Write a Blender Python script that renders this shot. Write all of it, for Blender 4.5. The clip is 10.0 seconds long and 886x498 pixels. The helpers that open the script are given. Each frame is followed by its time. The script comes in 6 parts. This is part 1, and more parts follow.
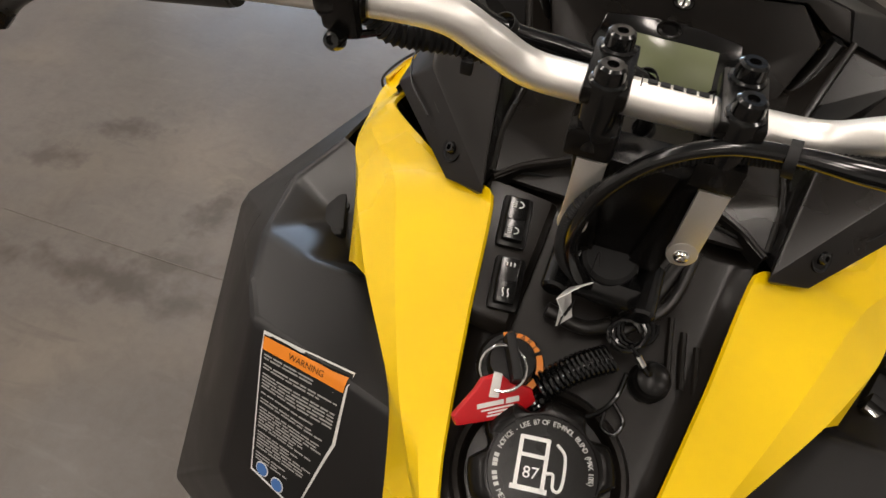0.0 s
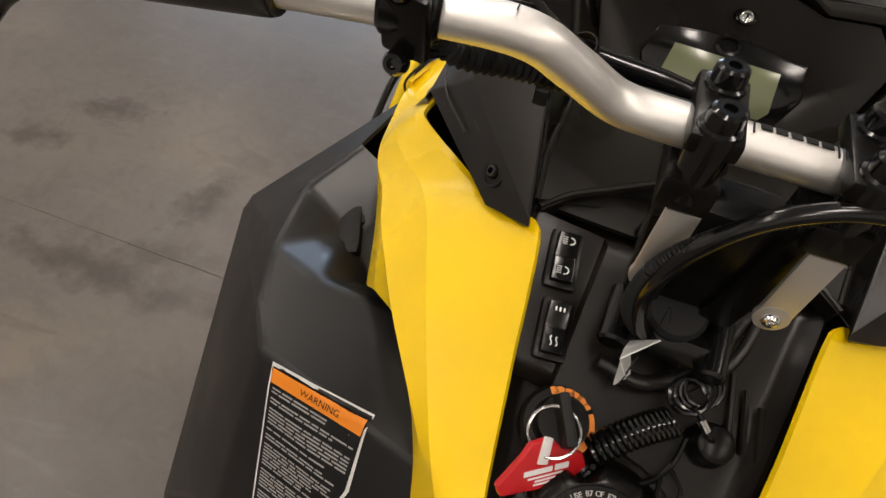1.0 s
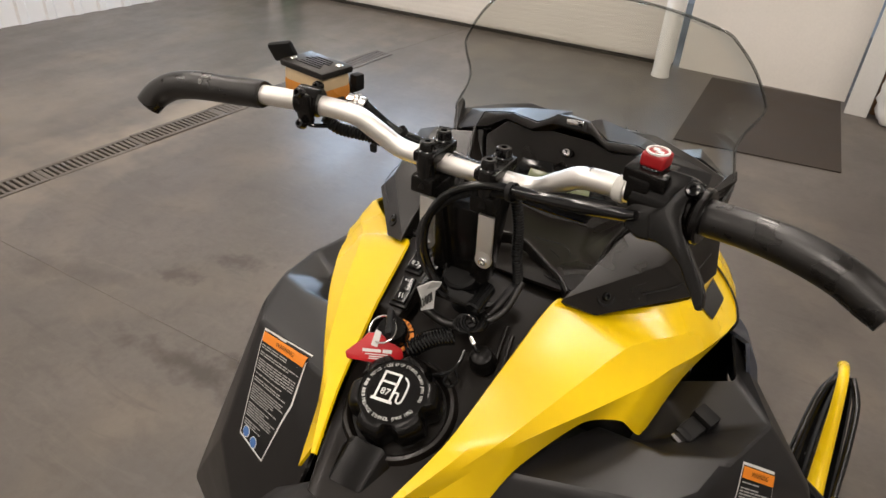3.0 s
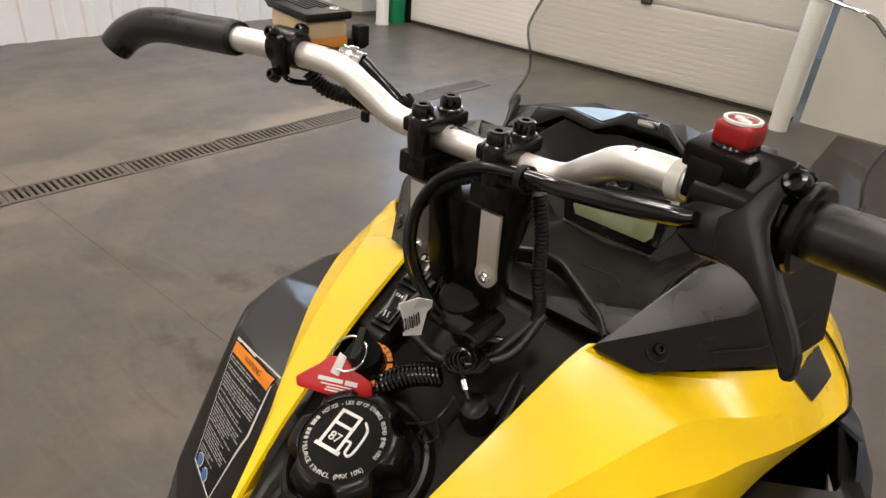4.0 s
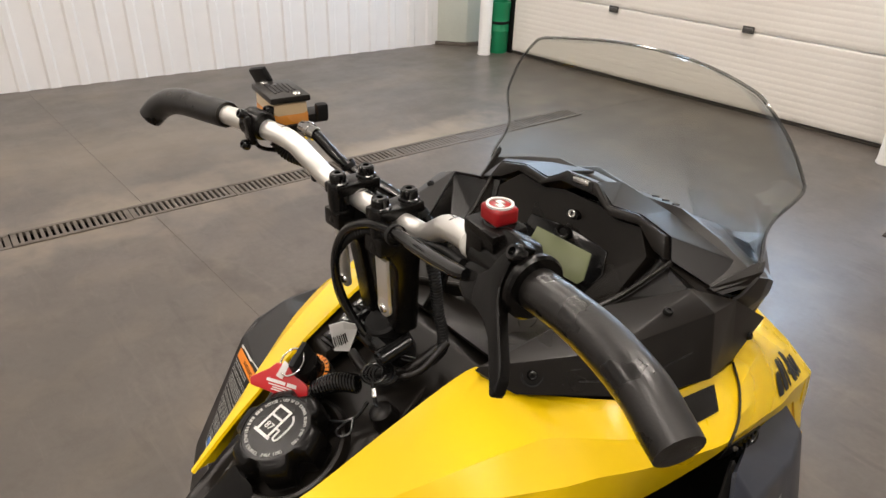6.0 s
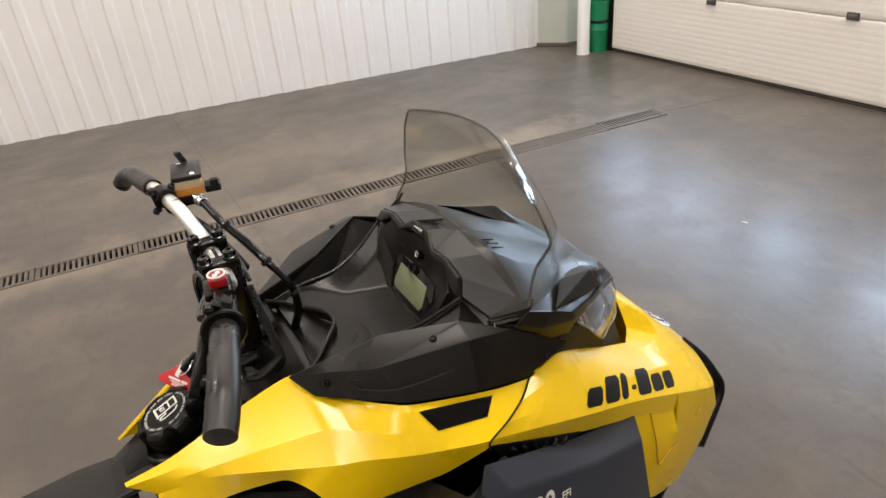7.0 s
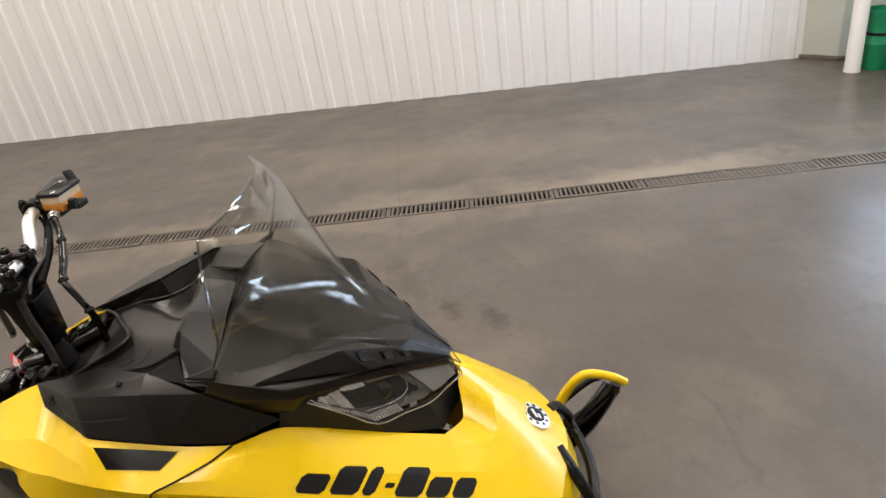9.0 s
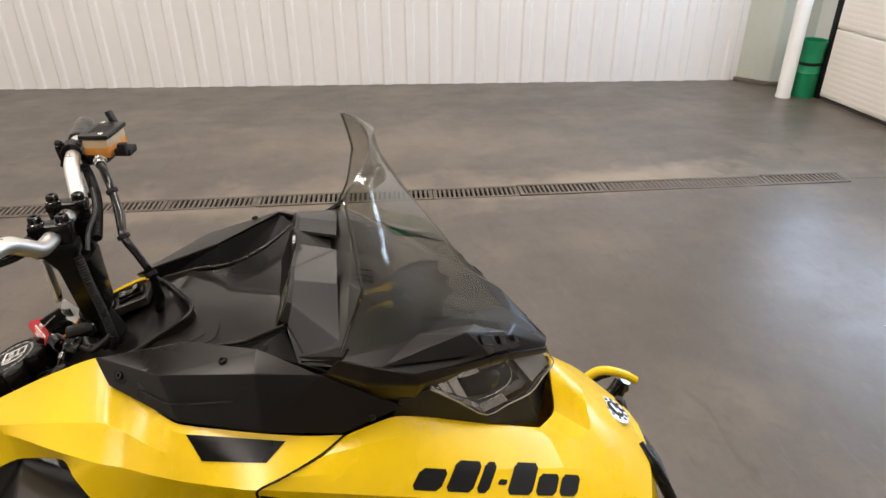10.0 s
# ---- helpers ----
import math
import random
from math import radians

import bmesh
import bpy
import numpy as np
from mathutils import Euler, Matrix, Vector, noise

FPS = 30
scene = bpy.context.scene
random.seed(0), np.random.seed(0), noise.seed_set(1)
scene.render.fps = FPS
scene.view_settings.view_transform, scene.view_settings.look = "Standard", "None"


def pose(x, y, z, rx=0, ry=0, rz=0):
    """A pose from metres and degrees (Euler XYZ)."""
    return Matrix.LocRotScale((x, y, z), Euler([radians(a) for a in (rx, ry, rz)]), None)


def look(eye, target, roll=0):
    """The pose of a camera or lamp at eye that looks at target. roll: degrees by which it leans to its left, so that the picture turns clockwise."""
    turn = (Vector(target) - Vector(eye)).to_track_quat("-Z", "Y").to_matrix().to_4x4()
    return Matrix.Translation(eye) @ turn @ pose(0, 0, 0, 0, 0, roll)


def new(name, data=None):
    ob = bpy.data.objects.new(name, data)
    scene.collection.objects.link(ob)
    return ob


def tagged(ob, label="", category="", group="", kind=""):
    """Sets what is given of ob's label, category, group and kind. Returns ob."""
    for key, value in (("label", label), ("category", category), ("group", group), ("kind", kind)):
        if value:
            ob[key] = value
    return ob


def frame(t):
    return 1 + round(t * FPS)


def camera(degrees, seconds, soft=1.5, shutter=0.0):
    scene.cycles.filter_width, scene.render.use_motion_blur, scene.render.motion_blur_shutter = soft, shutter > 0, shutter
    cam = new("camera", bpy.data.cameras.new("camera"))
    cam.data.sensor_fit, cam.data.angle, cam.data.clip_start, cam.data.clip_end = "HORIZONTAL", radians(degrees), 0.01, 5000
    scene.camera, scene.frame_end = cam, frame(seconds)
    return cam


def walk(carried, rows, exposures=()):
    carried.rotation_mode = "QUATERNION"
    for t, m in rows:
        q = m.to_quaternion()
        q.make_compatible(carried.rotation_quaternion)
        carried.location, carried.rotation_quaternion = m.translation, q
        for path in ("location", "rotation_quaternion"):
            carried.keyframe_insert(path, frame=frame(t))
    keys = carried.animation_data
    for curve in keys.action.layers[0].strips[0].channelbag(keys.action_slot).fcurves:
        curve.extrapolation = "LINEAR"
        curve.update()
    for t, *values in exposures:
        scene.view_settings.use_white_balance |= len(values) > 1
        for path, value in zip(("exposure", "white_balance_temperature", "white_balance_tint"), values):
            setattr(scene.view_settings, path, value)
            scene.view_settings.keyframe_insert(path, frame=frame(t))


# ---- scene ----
cam = camera(66.4, 10.0)
PATH = [
    (0, (-0.029, -0.406, 1.417), (-0.373, 0.838, -0.11), 6.1),
    (0.5, (-0.081, -0.343, 1.381), (-0.369, 0.866, -0.186), 6.4),
    (1, (-0.091, -0.357, 1.392), (-0.372, 0.874, -0.158), 10.2),
    (1.5, (-0.037, -0.442, 1.449), (-0.419, 0.884, 0.001), 10.3),
    (2, (0.151, -0.61, 1.503), (-0.397, 0.772, 0.165), 6.8),
    (2.5, (0.284, -0.715, 1.53), (-0.441, 0.721, 0.342), 4.1),
    (2.7, (0.307, -0.702, 1.535), (-0.442, 0.755, 0.387), 3.8),
    (3.8, (0.308, -0.478, 1.389), (-0.753, 0.873, 0.365), 5.2),
    (4, (0.303, -0.466, 1.385), (-0.774, 0.878, 0.368), 5.2),
    (4.5, (0.304, -0.454, 1.392), (-0.818, 0.853, 0.376), 3.4),
    (5, (0.317, -0.449, 1.402), (-0.787, 0.872, 0.384), 4.0),
    (5.2, (0.329, -0.447, 1.412), (-0.801, 0.856, 0.399), 3.8),
    (6.3, (0.669, -0.37, 1.564), (-0.733, 0.648, 0.565), -0.2),
    (6.5, (0.783, -0.331, 1.626), (-0.658, 0.611, 0.608), -2.3),
    (7, (0.915, -0.139, 1.659), (-0.649, 0.613, 0.664), -5.2),
    (7.5, (1.001, 0.087, 1.662), (-0.624, 0.631, 0.63), -6.4),
    (8, (1.142, 0.281, 1.681), (-0.571, 0.614, 0.704), -5.2),
    (8.5, (1.117, 0.509, 1.688), (-0.644, 0.625, 0.747), -6.3),
    (9, (1.033, 0.703, 1.669), (-0.731, 0.654, 0.728), -8.3),
    (9.5, (0.984, 0.633, 1.668), (-0.769, 0.627, 0.707), -3.9),
    (10, (0.931, 0.353, 1.616), (-0.802, 0.596, 0.648), -0.3),
]
walk(cam, [(t, look(eye, target, roll)) for t, eye, target, roll in PATH], exposures=((0.0, -0.35), (1.0, -0.4), (2.0, -0.2), (2.5, -0.1), (4.0, -0.1), (6.5, 0.0), (10.0, 0.0)))

from mathutils.bvhtree import BVHTree

# ---- light: high-bay strips and a daylit door ----
world = bpy.data.worlds.new("hall")
world.use_nodes = True
scene.world = world
world.node_tree.nodes["Background"].inputs[0].default_value = (0.75, 0.85, 1.0, 1)
world.node_tree.nodes["Background"].inputs[1].default_value = 0.25
scene.view_settings.exposure = 0.0


def area_lamp(name, m, sx, sy, watts, colour):
    lamp = bpy.data.lights.new(name, "AREA")
    lamp.shape, lamp.size, lamp.size_y, lamp.energy, lamp.color = "RECTANGLE", sx, sy, watts, colour
    ob = new(name, lamp)
    ob.matrix_world = m
    return ob


CEIL = 4.6
# daylight in the glazed sections of the overhead door
for k in range(4):
    area_lamp("window_lamp", pose(-3.68 + 0.82 * k, 4.10 + 0.064 * k, 1.355, -90, 0, 4.5), 0.52, 0.30, 13, (0.55, 0.74, 1.0))
# the row at y = 3.0 is added to brighten the door and wall
STRIPS = [(x, y) for x in (-3.2, -0.2, 2.8) for y in (-4.2, -1.8, 0.6, 3.0) if (x, y) != (2.8, 3.0)]
for sx_, sy_ in STRIPS:
    area_lamp("strip_lamp", pose(sx_, sy_, CEIL - 0.19, 0, 0, 0), 0.34, 1.2, 43, (1.0, 0.885, 0.80))


# ---- materials ----
def tree(name):
    m = bpy.data.materials.new(name)
    m.use_nodes = True
    return m, m.node_tree.nodes, m.node_tree.links, m.node_tree.nodes["Principled BSDF"]


def surface(name, colour, rough, metal=0.0, grain=400.0, bump=0.0, vary=0.12, blotch=6.0, coat=0.0, rough_vary=0.08, spec=0.5):
    """Colour and gloss that vary at two scales, with a fine relief."""
    m, nodes, links, p = tree(name)
    tc = nodes.new("ShaderNodeTexCoord")
    big = nodes.new("ShaderNodeTexNoise")
    big.inputs["Scale"].default_value, big.inputs["Detail"].default_value = blotch, 4
    fine = nodes.new("ShaderNodeTexNoise")
    fine.inputs["Scale"].default_value, fine.inputs["Detail"].default_value = grain, 2
    for n in (big, fine):
        links.new(tc.outputs["Object"], n.inputs["Vector"])
    both = nodes.new("ShaderNodeMath")
    both.operation = "MULTIPLY_ADD"
    links.new(fine.outputs["Fac"], both.inputs[0])
    both.inputs[1].default_value = 0.5
    links.new(big.outputs["Fac"], both.inputs[2])
    ramp = nodes.new("ShaderNodeMapRange")
    ramp.inputs["From Min"].default_value, ramp.inputs["From Max"].default_value = 0.45, 1.05
    ramp.inputs["To Min"].default_value, ramp.inputs["To Max"].default_value = 1 - vary, 1 + vary
    links.new(both.outputs[0], ramp.inputs["Value"])
    mul = nodes.new("ShaderNodeVectorMath")
    mul.operation = "SCALE"
    mul.inputs[0].default_value = colour
    links.new(ramp.outputs["Result"], mul.inputs["Scale"])
    links.new(mul.outputs["Vector"], p.inputs["Base Color"])
    rr = nodes.new("ShaderNodeMapRange")
    rr.inputs["From Min"].default_value, rr.inputs["From Max"].default_value = 0.3, 0.7
    rr.inputs["To Min"].default_value, rr.inputs["To Max"].default_value = max(0.02, rough - rough_vary), rough + rough_vary
    links.new(big.outputs["Fac"], rr.inputs["Value"])
    links.new(rr.outputs["Result"], p.inputs["Roughness"])
    p.inputs["Metallic"].default_value = metal
    p.inputs["Coat Weight"].default_value = coat
    p.inputs["Coat Roughness"].default_value = 0.12
    p.inputs["Specular IOR Level"].default_value = spec
    if bump:
        b = nodes.new("ShaderNodeBump")
        b.inputs["Strength"].default_value, b.inputs["Distance"].default_value = bump, 0.0006
        links.new(fine.outputs["Fac"], b.inputs["Height"])
        links.new(b.outputs["Normal"], p.inputs["Normal"])
    return m


def floor_material():
    """Worn, sealed concrete: brown-grey, cloudy, with damp stains, scratches and dust."""
    m, nodes, links, p = tree("sealed_concrete")
    tc = nodes.new("ShaderNodeTexCoord")

    def noise_at(scale, detail, rough=0.55, stretch=None, distort=0.0):
        n = nodes.new("ShaderNodeTexNoise")
        n.inputs["Scale"].default_value, n.inputs["Detail"].default_value = scale, detail
        n.inputs["Roughness"].default_value, n.inputs["Distortion"].default_value = rough, distort
        if stretch:
            mp = nodes.new("ShaderNodeMapping")
            mp.inputs["Scale"].default_value = stretch
            links.new(tc.outputs["Object"], mp.inputs["Vector"])
            links.new(mp.outputs["Vector"], n.inputs["Vector"])
        else:
            links.new(tc.outputs["Object"], n.inputs["Vector"])
        return n

    def ramp_of(node, a, b, lo, hi):
        r = nodes.new("ShaderNodeMapRange")
        r.inputs["From Min"].default_value, r.inputs["From Max"].default_value = a, b
        r.inputs["To Min"].default_value, r.inputs["To Max"].default_value = lo, hi
        links.new(node.outputs[0], r.inputs["Value"])
        return r

    def mixed(fac, one, two):
        x = nodes.new("ShaderNodeMix")
        x.data_type = "RGBA"
        if fac is not None:
            links.new(fac.outputs[0], x.inputs[0])
        for socket, value in ((6, one), (7, two)):
            if isinstance(value, tuple):
                x.inputs[socket].default_value = (*value, 1)
            else:
                links.new(value.outputs[2] if value.bl_idname == "ShaderNodeMix" else value.outputs[0], x.inputs[socket])
        return x

    cloud = noise_at(0.9, 4, 0.55)
    fine = noise_at(38, 5, 0.7)
    speck = noise_at(220, 2)
    base = mixed(ramp_of(cloud, 0.32, 0.68, 0, 1), (0.088, 0.077, 0.067), (0.132, 0.115, 0.100))
    base = mixed(ramp_of(fine, 0.35, 0.72, 0.0, 0.45), base, (0.080, 0.067, 0.055))
    sand = noise_at(2.2, 2, 0.5)
    base = mixed(ramp_of(sand, 0.50, 0.80, 0, 0.35), base, (0.26, 0.21, 0.15))
    damp = noise_at(3.1, 2, 0.5, stretch=(1.0, 1.6, 1.0))
    base = mixed(ramp_of(damp, 0.45, 0.80, 0, 0.20), base, (0.055, 0.045, 0.036))
    mottle = noise_at(9.0, 6, 0.68, distort=0.4)
    base = mixed(ramp_of(mottle, 0.50, 0.72, 0, 0.40), base, (0.062, 0.052, 0.043))
    for turn, scale, tint, amount in ((0.5, 3.0, (0.20, 0.172, 0.148), 0.14), (2.0, 4.1, (0.19, 0.165, 0.14), 0.14), (1.2, 2.2, (0.050, 0.042, 0.035), 0.30)):
        turned = nodes.new("ShaderNodeMapping")
        turned.inputs["Rotation"].default_value = (0, 0, turn)
        turned.inputs["Scale"].default_value = (scale * 1.1, scale * 5.0, 1.0)
        links.new(tc.outputs["Object"], turned.inputs["Vector"])
        scuff = nodes.new("ShaderNodeTexNoise")
        scuff.inputs["Scale"].default_value, scuff.inputs["Detail"].default_value = 1.0, 5.0
        scuff.inputs["Distortion"].default_value = 1.4
        links.new(turned.outputs["Vector"], scuff.inputs["Vector"])
        base = mixed(ramp_of(scuff, 0.62, 0.74, 0, amount), base, tint)
    DAMP = (0.046, 0.036, 0.028)

    def stain(x, y, turn, half_long, half_wide, under, colour, amount, rag):
        """A ragged stain of its own shape: an oval, broken up by noise."""
        mp = nodes.new("ShaderNodeMapping")
        mp.vector_type = "TEXTURE"
        mp.inputs["Location"].default_value = (x, y, 0)
        mp.inputs["Rotation"].default_value = (0, 0, radians(turn))
        mp.inputs["Scale"].default_value = (half_long, half_wide, 1)
        links.new(tc.outputs["Object"], mp.inputs["Vector"])
        ln = nodes.new("ShaderNodeVectorMath")
        ln.operation = "LENGTH"
        links.new(mp.outputs["Vector"], ln.inputs[0])
        add = nodes.new("ShaderNodeMath")
        add.operation = "MULTIPLY_ADD"
        links.new(noise_at(rag, 3, 0.6, distort=0.2).outputs["Fac"], add.inputs[0])
        add.inputs[1].default_value = 2.6
        links.new(ln.outputs["Value"], add.inputs[2])
        return mixed(ramp_of(add, 1.45, 2.35, amount, 0), under, colour)

    for x, y, turn, long_, wide, tint, amount, rag in (
        (-2.72, 1.95, 95, 0.95, 0.20, (0.30, 0.245, 0.185), 0.85, 3.0), (-2.66, 0.2, 90, 3.6, 0.30, (0.235, 0.195, 0.148), 0.60, 4.0), (-3.5, 0.6, 80, 1.6, 0.5, (0.215, 0.178, 0.135), 0.50, 2.2),
        (-1.08, 0.315, 2, 0.40, 0.062, DAMP, 0.80, 13.0), (-0.95, 0.42, 12, 0.17, 0.06, DAMP, 0.75, 16.0), (-0.98, 0.63, 80, 0.13, 0.06, DAMP, 0.75, 18.0),
        (-1.40, 0.82, 15, 0.12, 0.06, DAMP, 0.75, 17.0), (-1.52, 0.63, 10, 0.10, 0.06, DAMP, 0.75, 19.0), (-1.85, 0.42, 20, 0.30, 0.08, DAMP, 0.45, 9.0)):
        base = stain(x, y, turn, long_, wide, base, tint, amount, rag)
    links.new(base.outputs[2], p.inputs["Base Color"])
    wear = noise_at(5.5, 4, 0.6, stretch=(1.0, 0.55, 1.0))
    links.new(ramp_of(wear, 0.3, 0.7, 0.29, 0.42).outputs[0], p.inputs["Roughness"])
    p.inputs["Specular IOR Level"].default_value = 0.39
    b = nodes.new("ShaderNodeBump")
    b.inputs["Strength"].default_value, b.inputs["Distance"].default_value = 0.06, 0.002
    links.new(fine.outputs["Fac"], b.inputs["Height"])
    links.new(b.outputs["Normal"], p.inputs["Normal"])
    return m


def thin_clear(name, colour, base_gloss=0.03, rough=0.015):
    """Clear sheet: tinted see-through, with gloss that grows towards grazing."""
    m, nodes, links, p = tree(name)
    nodes.remove(p)
    see = nodes.new("ShaderNodeBsdfTransparent")
    see.inputs["Color"].default_value = (*colour, 1)
    shine = nodes.new("ShaderNodeBsdfGlossy")
    shine.inputs["Roughness"].default_value = rough
    edge = nodes.new("ShaderNodeLayerWeight")
    edge.inputs["Blend"].default_value = 0.5
    power = nodes.new("ShaderNodeMath")
    power.operation = "POWER"
    links.new(edge.outputs["Facing"], power.inputs[0])
    power.inputs[1].default_value = 4.0
    fres = nodes.new("ShaderNodeMapRange")
    fres.inputs["To Min"].default_value, fres.inputs["To Max"].default_value = base_gloss, 0.75
    links.new(power.outputs[0], fres.inputs["Value"])
    mix = nodes.new("ShaderNodeMixShader")
    links.new(fres.outputs[0], mix.inputs[0])
    links.new(see.outputs[0], mix.inputs[1])
    links.new(shine.outputs[0], mix.inputs[2])
    links.new(mix.outputs[0], nodes["Material Output"].inputs["Surface"])
    return m


def glow(name, colour, strength):
    m, nodes, links, p = tree(name)
    p.inputs["Base Color"].default_value = (*colour, 1)
    p.inputs["Emission Color"].default_value = (*colour, 1)
    p.inputs["Emission Strength"].default_value = strength
    return m


YELLOW = surface("yellow_plastic", (0.89, 0.60, 0.002), 0.28, grain=900, bump=0.02, vary=0.02, coat=0.14, rough_vary=0.03)
BLACK = surface("black_grained_plastic", (0.0085, 0.0070, 0.0056), 0.32, grain=1500, bump=0.06, vary=0.3, spec=0.29, rough_vary=0.07)
SATIN = surface("satin_black_plastic", (0.0040, 0.0036, 0.0032), 0.27, grain=1500, bump=0.04, vary=0.2, spec=0.22)
GREYBLUE = surface("grey_moulded_plastic", (0.0095, 0.0090, 0.0090), 0.36, grain=1500, bump=0.05, vary=0.12, spec=0.40)
MATT = surface("matt_black", (0.005, 0.005, 0.005), 0.55, grain=900, bump=0.1, spec=0.28)
GLOSS = surface("gloss_black", (0.004, 0.004, 0.004), 0.16, grain=500, vary=0.1)
RUBBER = surface("worn_rubber", (0.010, 0.009, 0.008), 0.34, grain=500, bump=0.15, vary=0.35, blotch=40, rough_vary=0.12)
# slate grey, its blue raised to carry the door's reflected daylight
SLATE = surface("slate_grey_plastic", (0.030, 0.036, 0.052), 0.38, grain=1500, bump=0.05, vary=0.08, spec=0.42)
SURROUND = surface("coarse_grey_plastic", (0.012, 0.012, 0.0125), 0.58, grain=1500, bump=0.05, vary=0.12, spec=0.30)
SEATVINYL = surface("seat_vinyl", (0.009, 0.008, 0.007), 0.46, grain=2200, bump=0.2, vary=0.15, spec=0.32)
SILVER = surface("brushed_aluminium", (0.80, 0.78, 0.74), 0.42, metal=0.9, grain=600, bump=0.05, vary=0.04)
CHROME = surface("bright_metal", (0.78, 0.77, 0.75), 0.14, metal=1.0, grain=300, vary=0.05)
RED = surface("red_plastic", (0.30, 0.008, 0.011), 0.32, grain=600, vary=0.08)
TAGRED = surface("red_tag_vinyl", (0.46, 0.010, 0.014), 0.35, grain=300, vary=0.06)
WHITEINK = surface("white_print", (0.72, 0.72, 0.70), 0.5, grain=300, vary=0.05)
GREYINK = surface("grey_print", (0.34, 0.34, 0.33), 0.5, grain=300, vary=0.1)
ORANGE = surface("orange_print", (0.80, 0.24, 0.012), 0.45, grain=300, vary=0.05)
BLUEINK = surface("blue_print", (0.06, 0.17, 0.45), 0.45, grain=300, vary=0.05)
BLACKINK = surface("black_print", (0.006, 0.006, 0.006), 0.55, grain=300, vary=0.1, spec=0.3)
CONCRETE = floor_material()
CLADDING = surface("white_metal_cladding", (0.81, 0.80, 0.785), 0.42, grain=12, vary=0.025, blotch=1.3)
DOORPAINT = surface("cream_door_paint", (0.81, 0.775, 0.72), 0.5, grain=60, bump=0.05, vary=0.05, blotch=1.1)
WHITEPAINT = surface("white_paint", (0.74, 0.73, 0.70), 0.4, grain=80, vary=0.06, blotch=3)
PALEGREEN = surface("pale_green_paint", (0.60, 0.63, 0.56), 0.45, grain=80, vary=0.08, blotch=3)
GREEN = surface("green_bin_plastic", (0.008, 0.24, 0.10), 0.4, grain=200, vary=0.1)
IRON = surface("cast_iron", (0.125, 0.106, 0.088), 0.6, metal=0.2, grain=120, bump=0.4, vary=0.3, blotch=9)
PIT = surface("drain_pit", (0.012, 0.011, 0.010), 0.8, grain=60)
MATCARPET = surface("brown_floor_mat", (0.040, 0.030, 0.022), 0.9, grain=500, bump=0.8, vary=0.3)
FABRIC = surface("white_fabric", (0.78, 0.77, 0.75), 0.8, grain=300, bump=0.5, vary=0.06, blotch=12)
CEILPAINT = surface("ceiling_sheet", (0.55, 0.54, 0.52), 0.6, grain=20, vary=0.04)
PAPER = surface("paper", (0.8, 0.8, 0.78), 0.6, grain=100, vary=0.05)
LENS = thin_clear("clear_lens", (0.97, 0.97, 0.96), 0.03)
SCREEN = thin_clear("smoked_windshield", (0.87, 0.87, 0.845), 0.011)
RIMCLEAR = thin_clear("polished_edge", (0.55, 0.56, 0.55), 0.12, 0.08)
FLUIDCUP = surface("cloudy_reservoir", (0.50, 0.38, 0.23), 0.25, grain=90, vary=0.1)
FLUID = surface("amber_fluid", (0.55, 0.22, 0.035), 0.22, grain=30, vary=0.15)
LCD = surface("pale_green_display", (0.17, 0.19, 0.105), 0.22, grain=30, vary=0.05, coat=0.5)
SILT = surface("dried_silt", (0.080, 0.067, 0.054), 0.55, grain=150, bump=0.3, vary=0.2, blotch=5)
GREYWALL = surface("grey_wall_paint", (0.62, 0.61, 0.59), 0.6, grain=40, vary=0.06, blotch=1.5)
TUBELIGHT = glow("lit_tube", (1.0, 0.93, 0.83), 6.0)


# ---- mesh helpers ----
def link_mesh(name, bm, material, parent=None, label="", sharp=38):
    me = bpy.data.meshes.new(name)
    bmesh.ops.recalc_face_normals(bm, faces=bm.faces)
    for f in bm.faces:
        f.smooth = True
    bm.to_mesh(me)
    bm.free()
    me.set_sharp_from_angle(angle=radians(sharp))
    me.materials.append(material)
    ob = new(name, me)
    if parent is not None:
        ob.parent = parent
    if label:
        ob["label"] = label
    return ob


def part(name, bm, material, parent, label="", sharp=38):
    return link_mesh(name, bm, material, parent, label, sharp)


def thing(name, label, category, kind="", group=""):
    return tagged(new(name), label, category, group, kind)


def from_faces(verts, faces, sx=1.0):
    bm = bmesh.new()
    vs = [bm.verts.new((sx * x, y, z)) for x, y, z in verts]
    for f in faces:
        bm.faces.new([vs[i] for i in f])
    bmesh.ops.recalc_face_normals(bm, faces=bm.faces)
    return bm


def soften(bm, width, segments=2, angle=12):
    bm.normal_update()
    edges = [e for e in bm.edges if len(e.link_faces) == 2 and e.calc_face_angle(0) > radians(angle)]
    if width:
        bmesh.ops.bevel(bm, geom=edges, offset=width, segments=segments, profile=0.6, affect="EDGES", clamp_overlap=True)
    return bm


def shell(verts, faces, sx=1.0, thick=0.004, round_=0.004, segments=2):
    """A moulded panel: flat facets, given a thickness and rounded edges."""
    bm = from_faces(verts, faces, sx)
    bmesh.ops.triangulate(bm, faces=[f for f in bm.faces if len(f.verts) > 4])
    soften(bm, round_, segments)
    bmesh.ops.solidify(bm, geom=bm.faces[:], thickness=thick)
    return bm


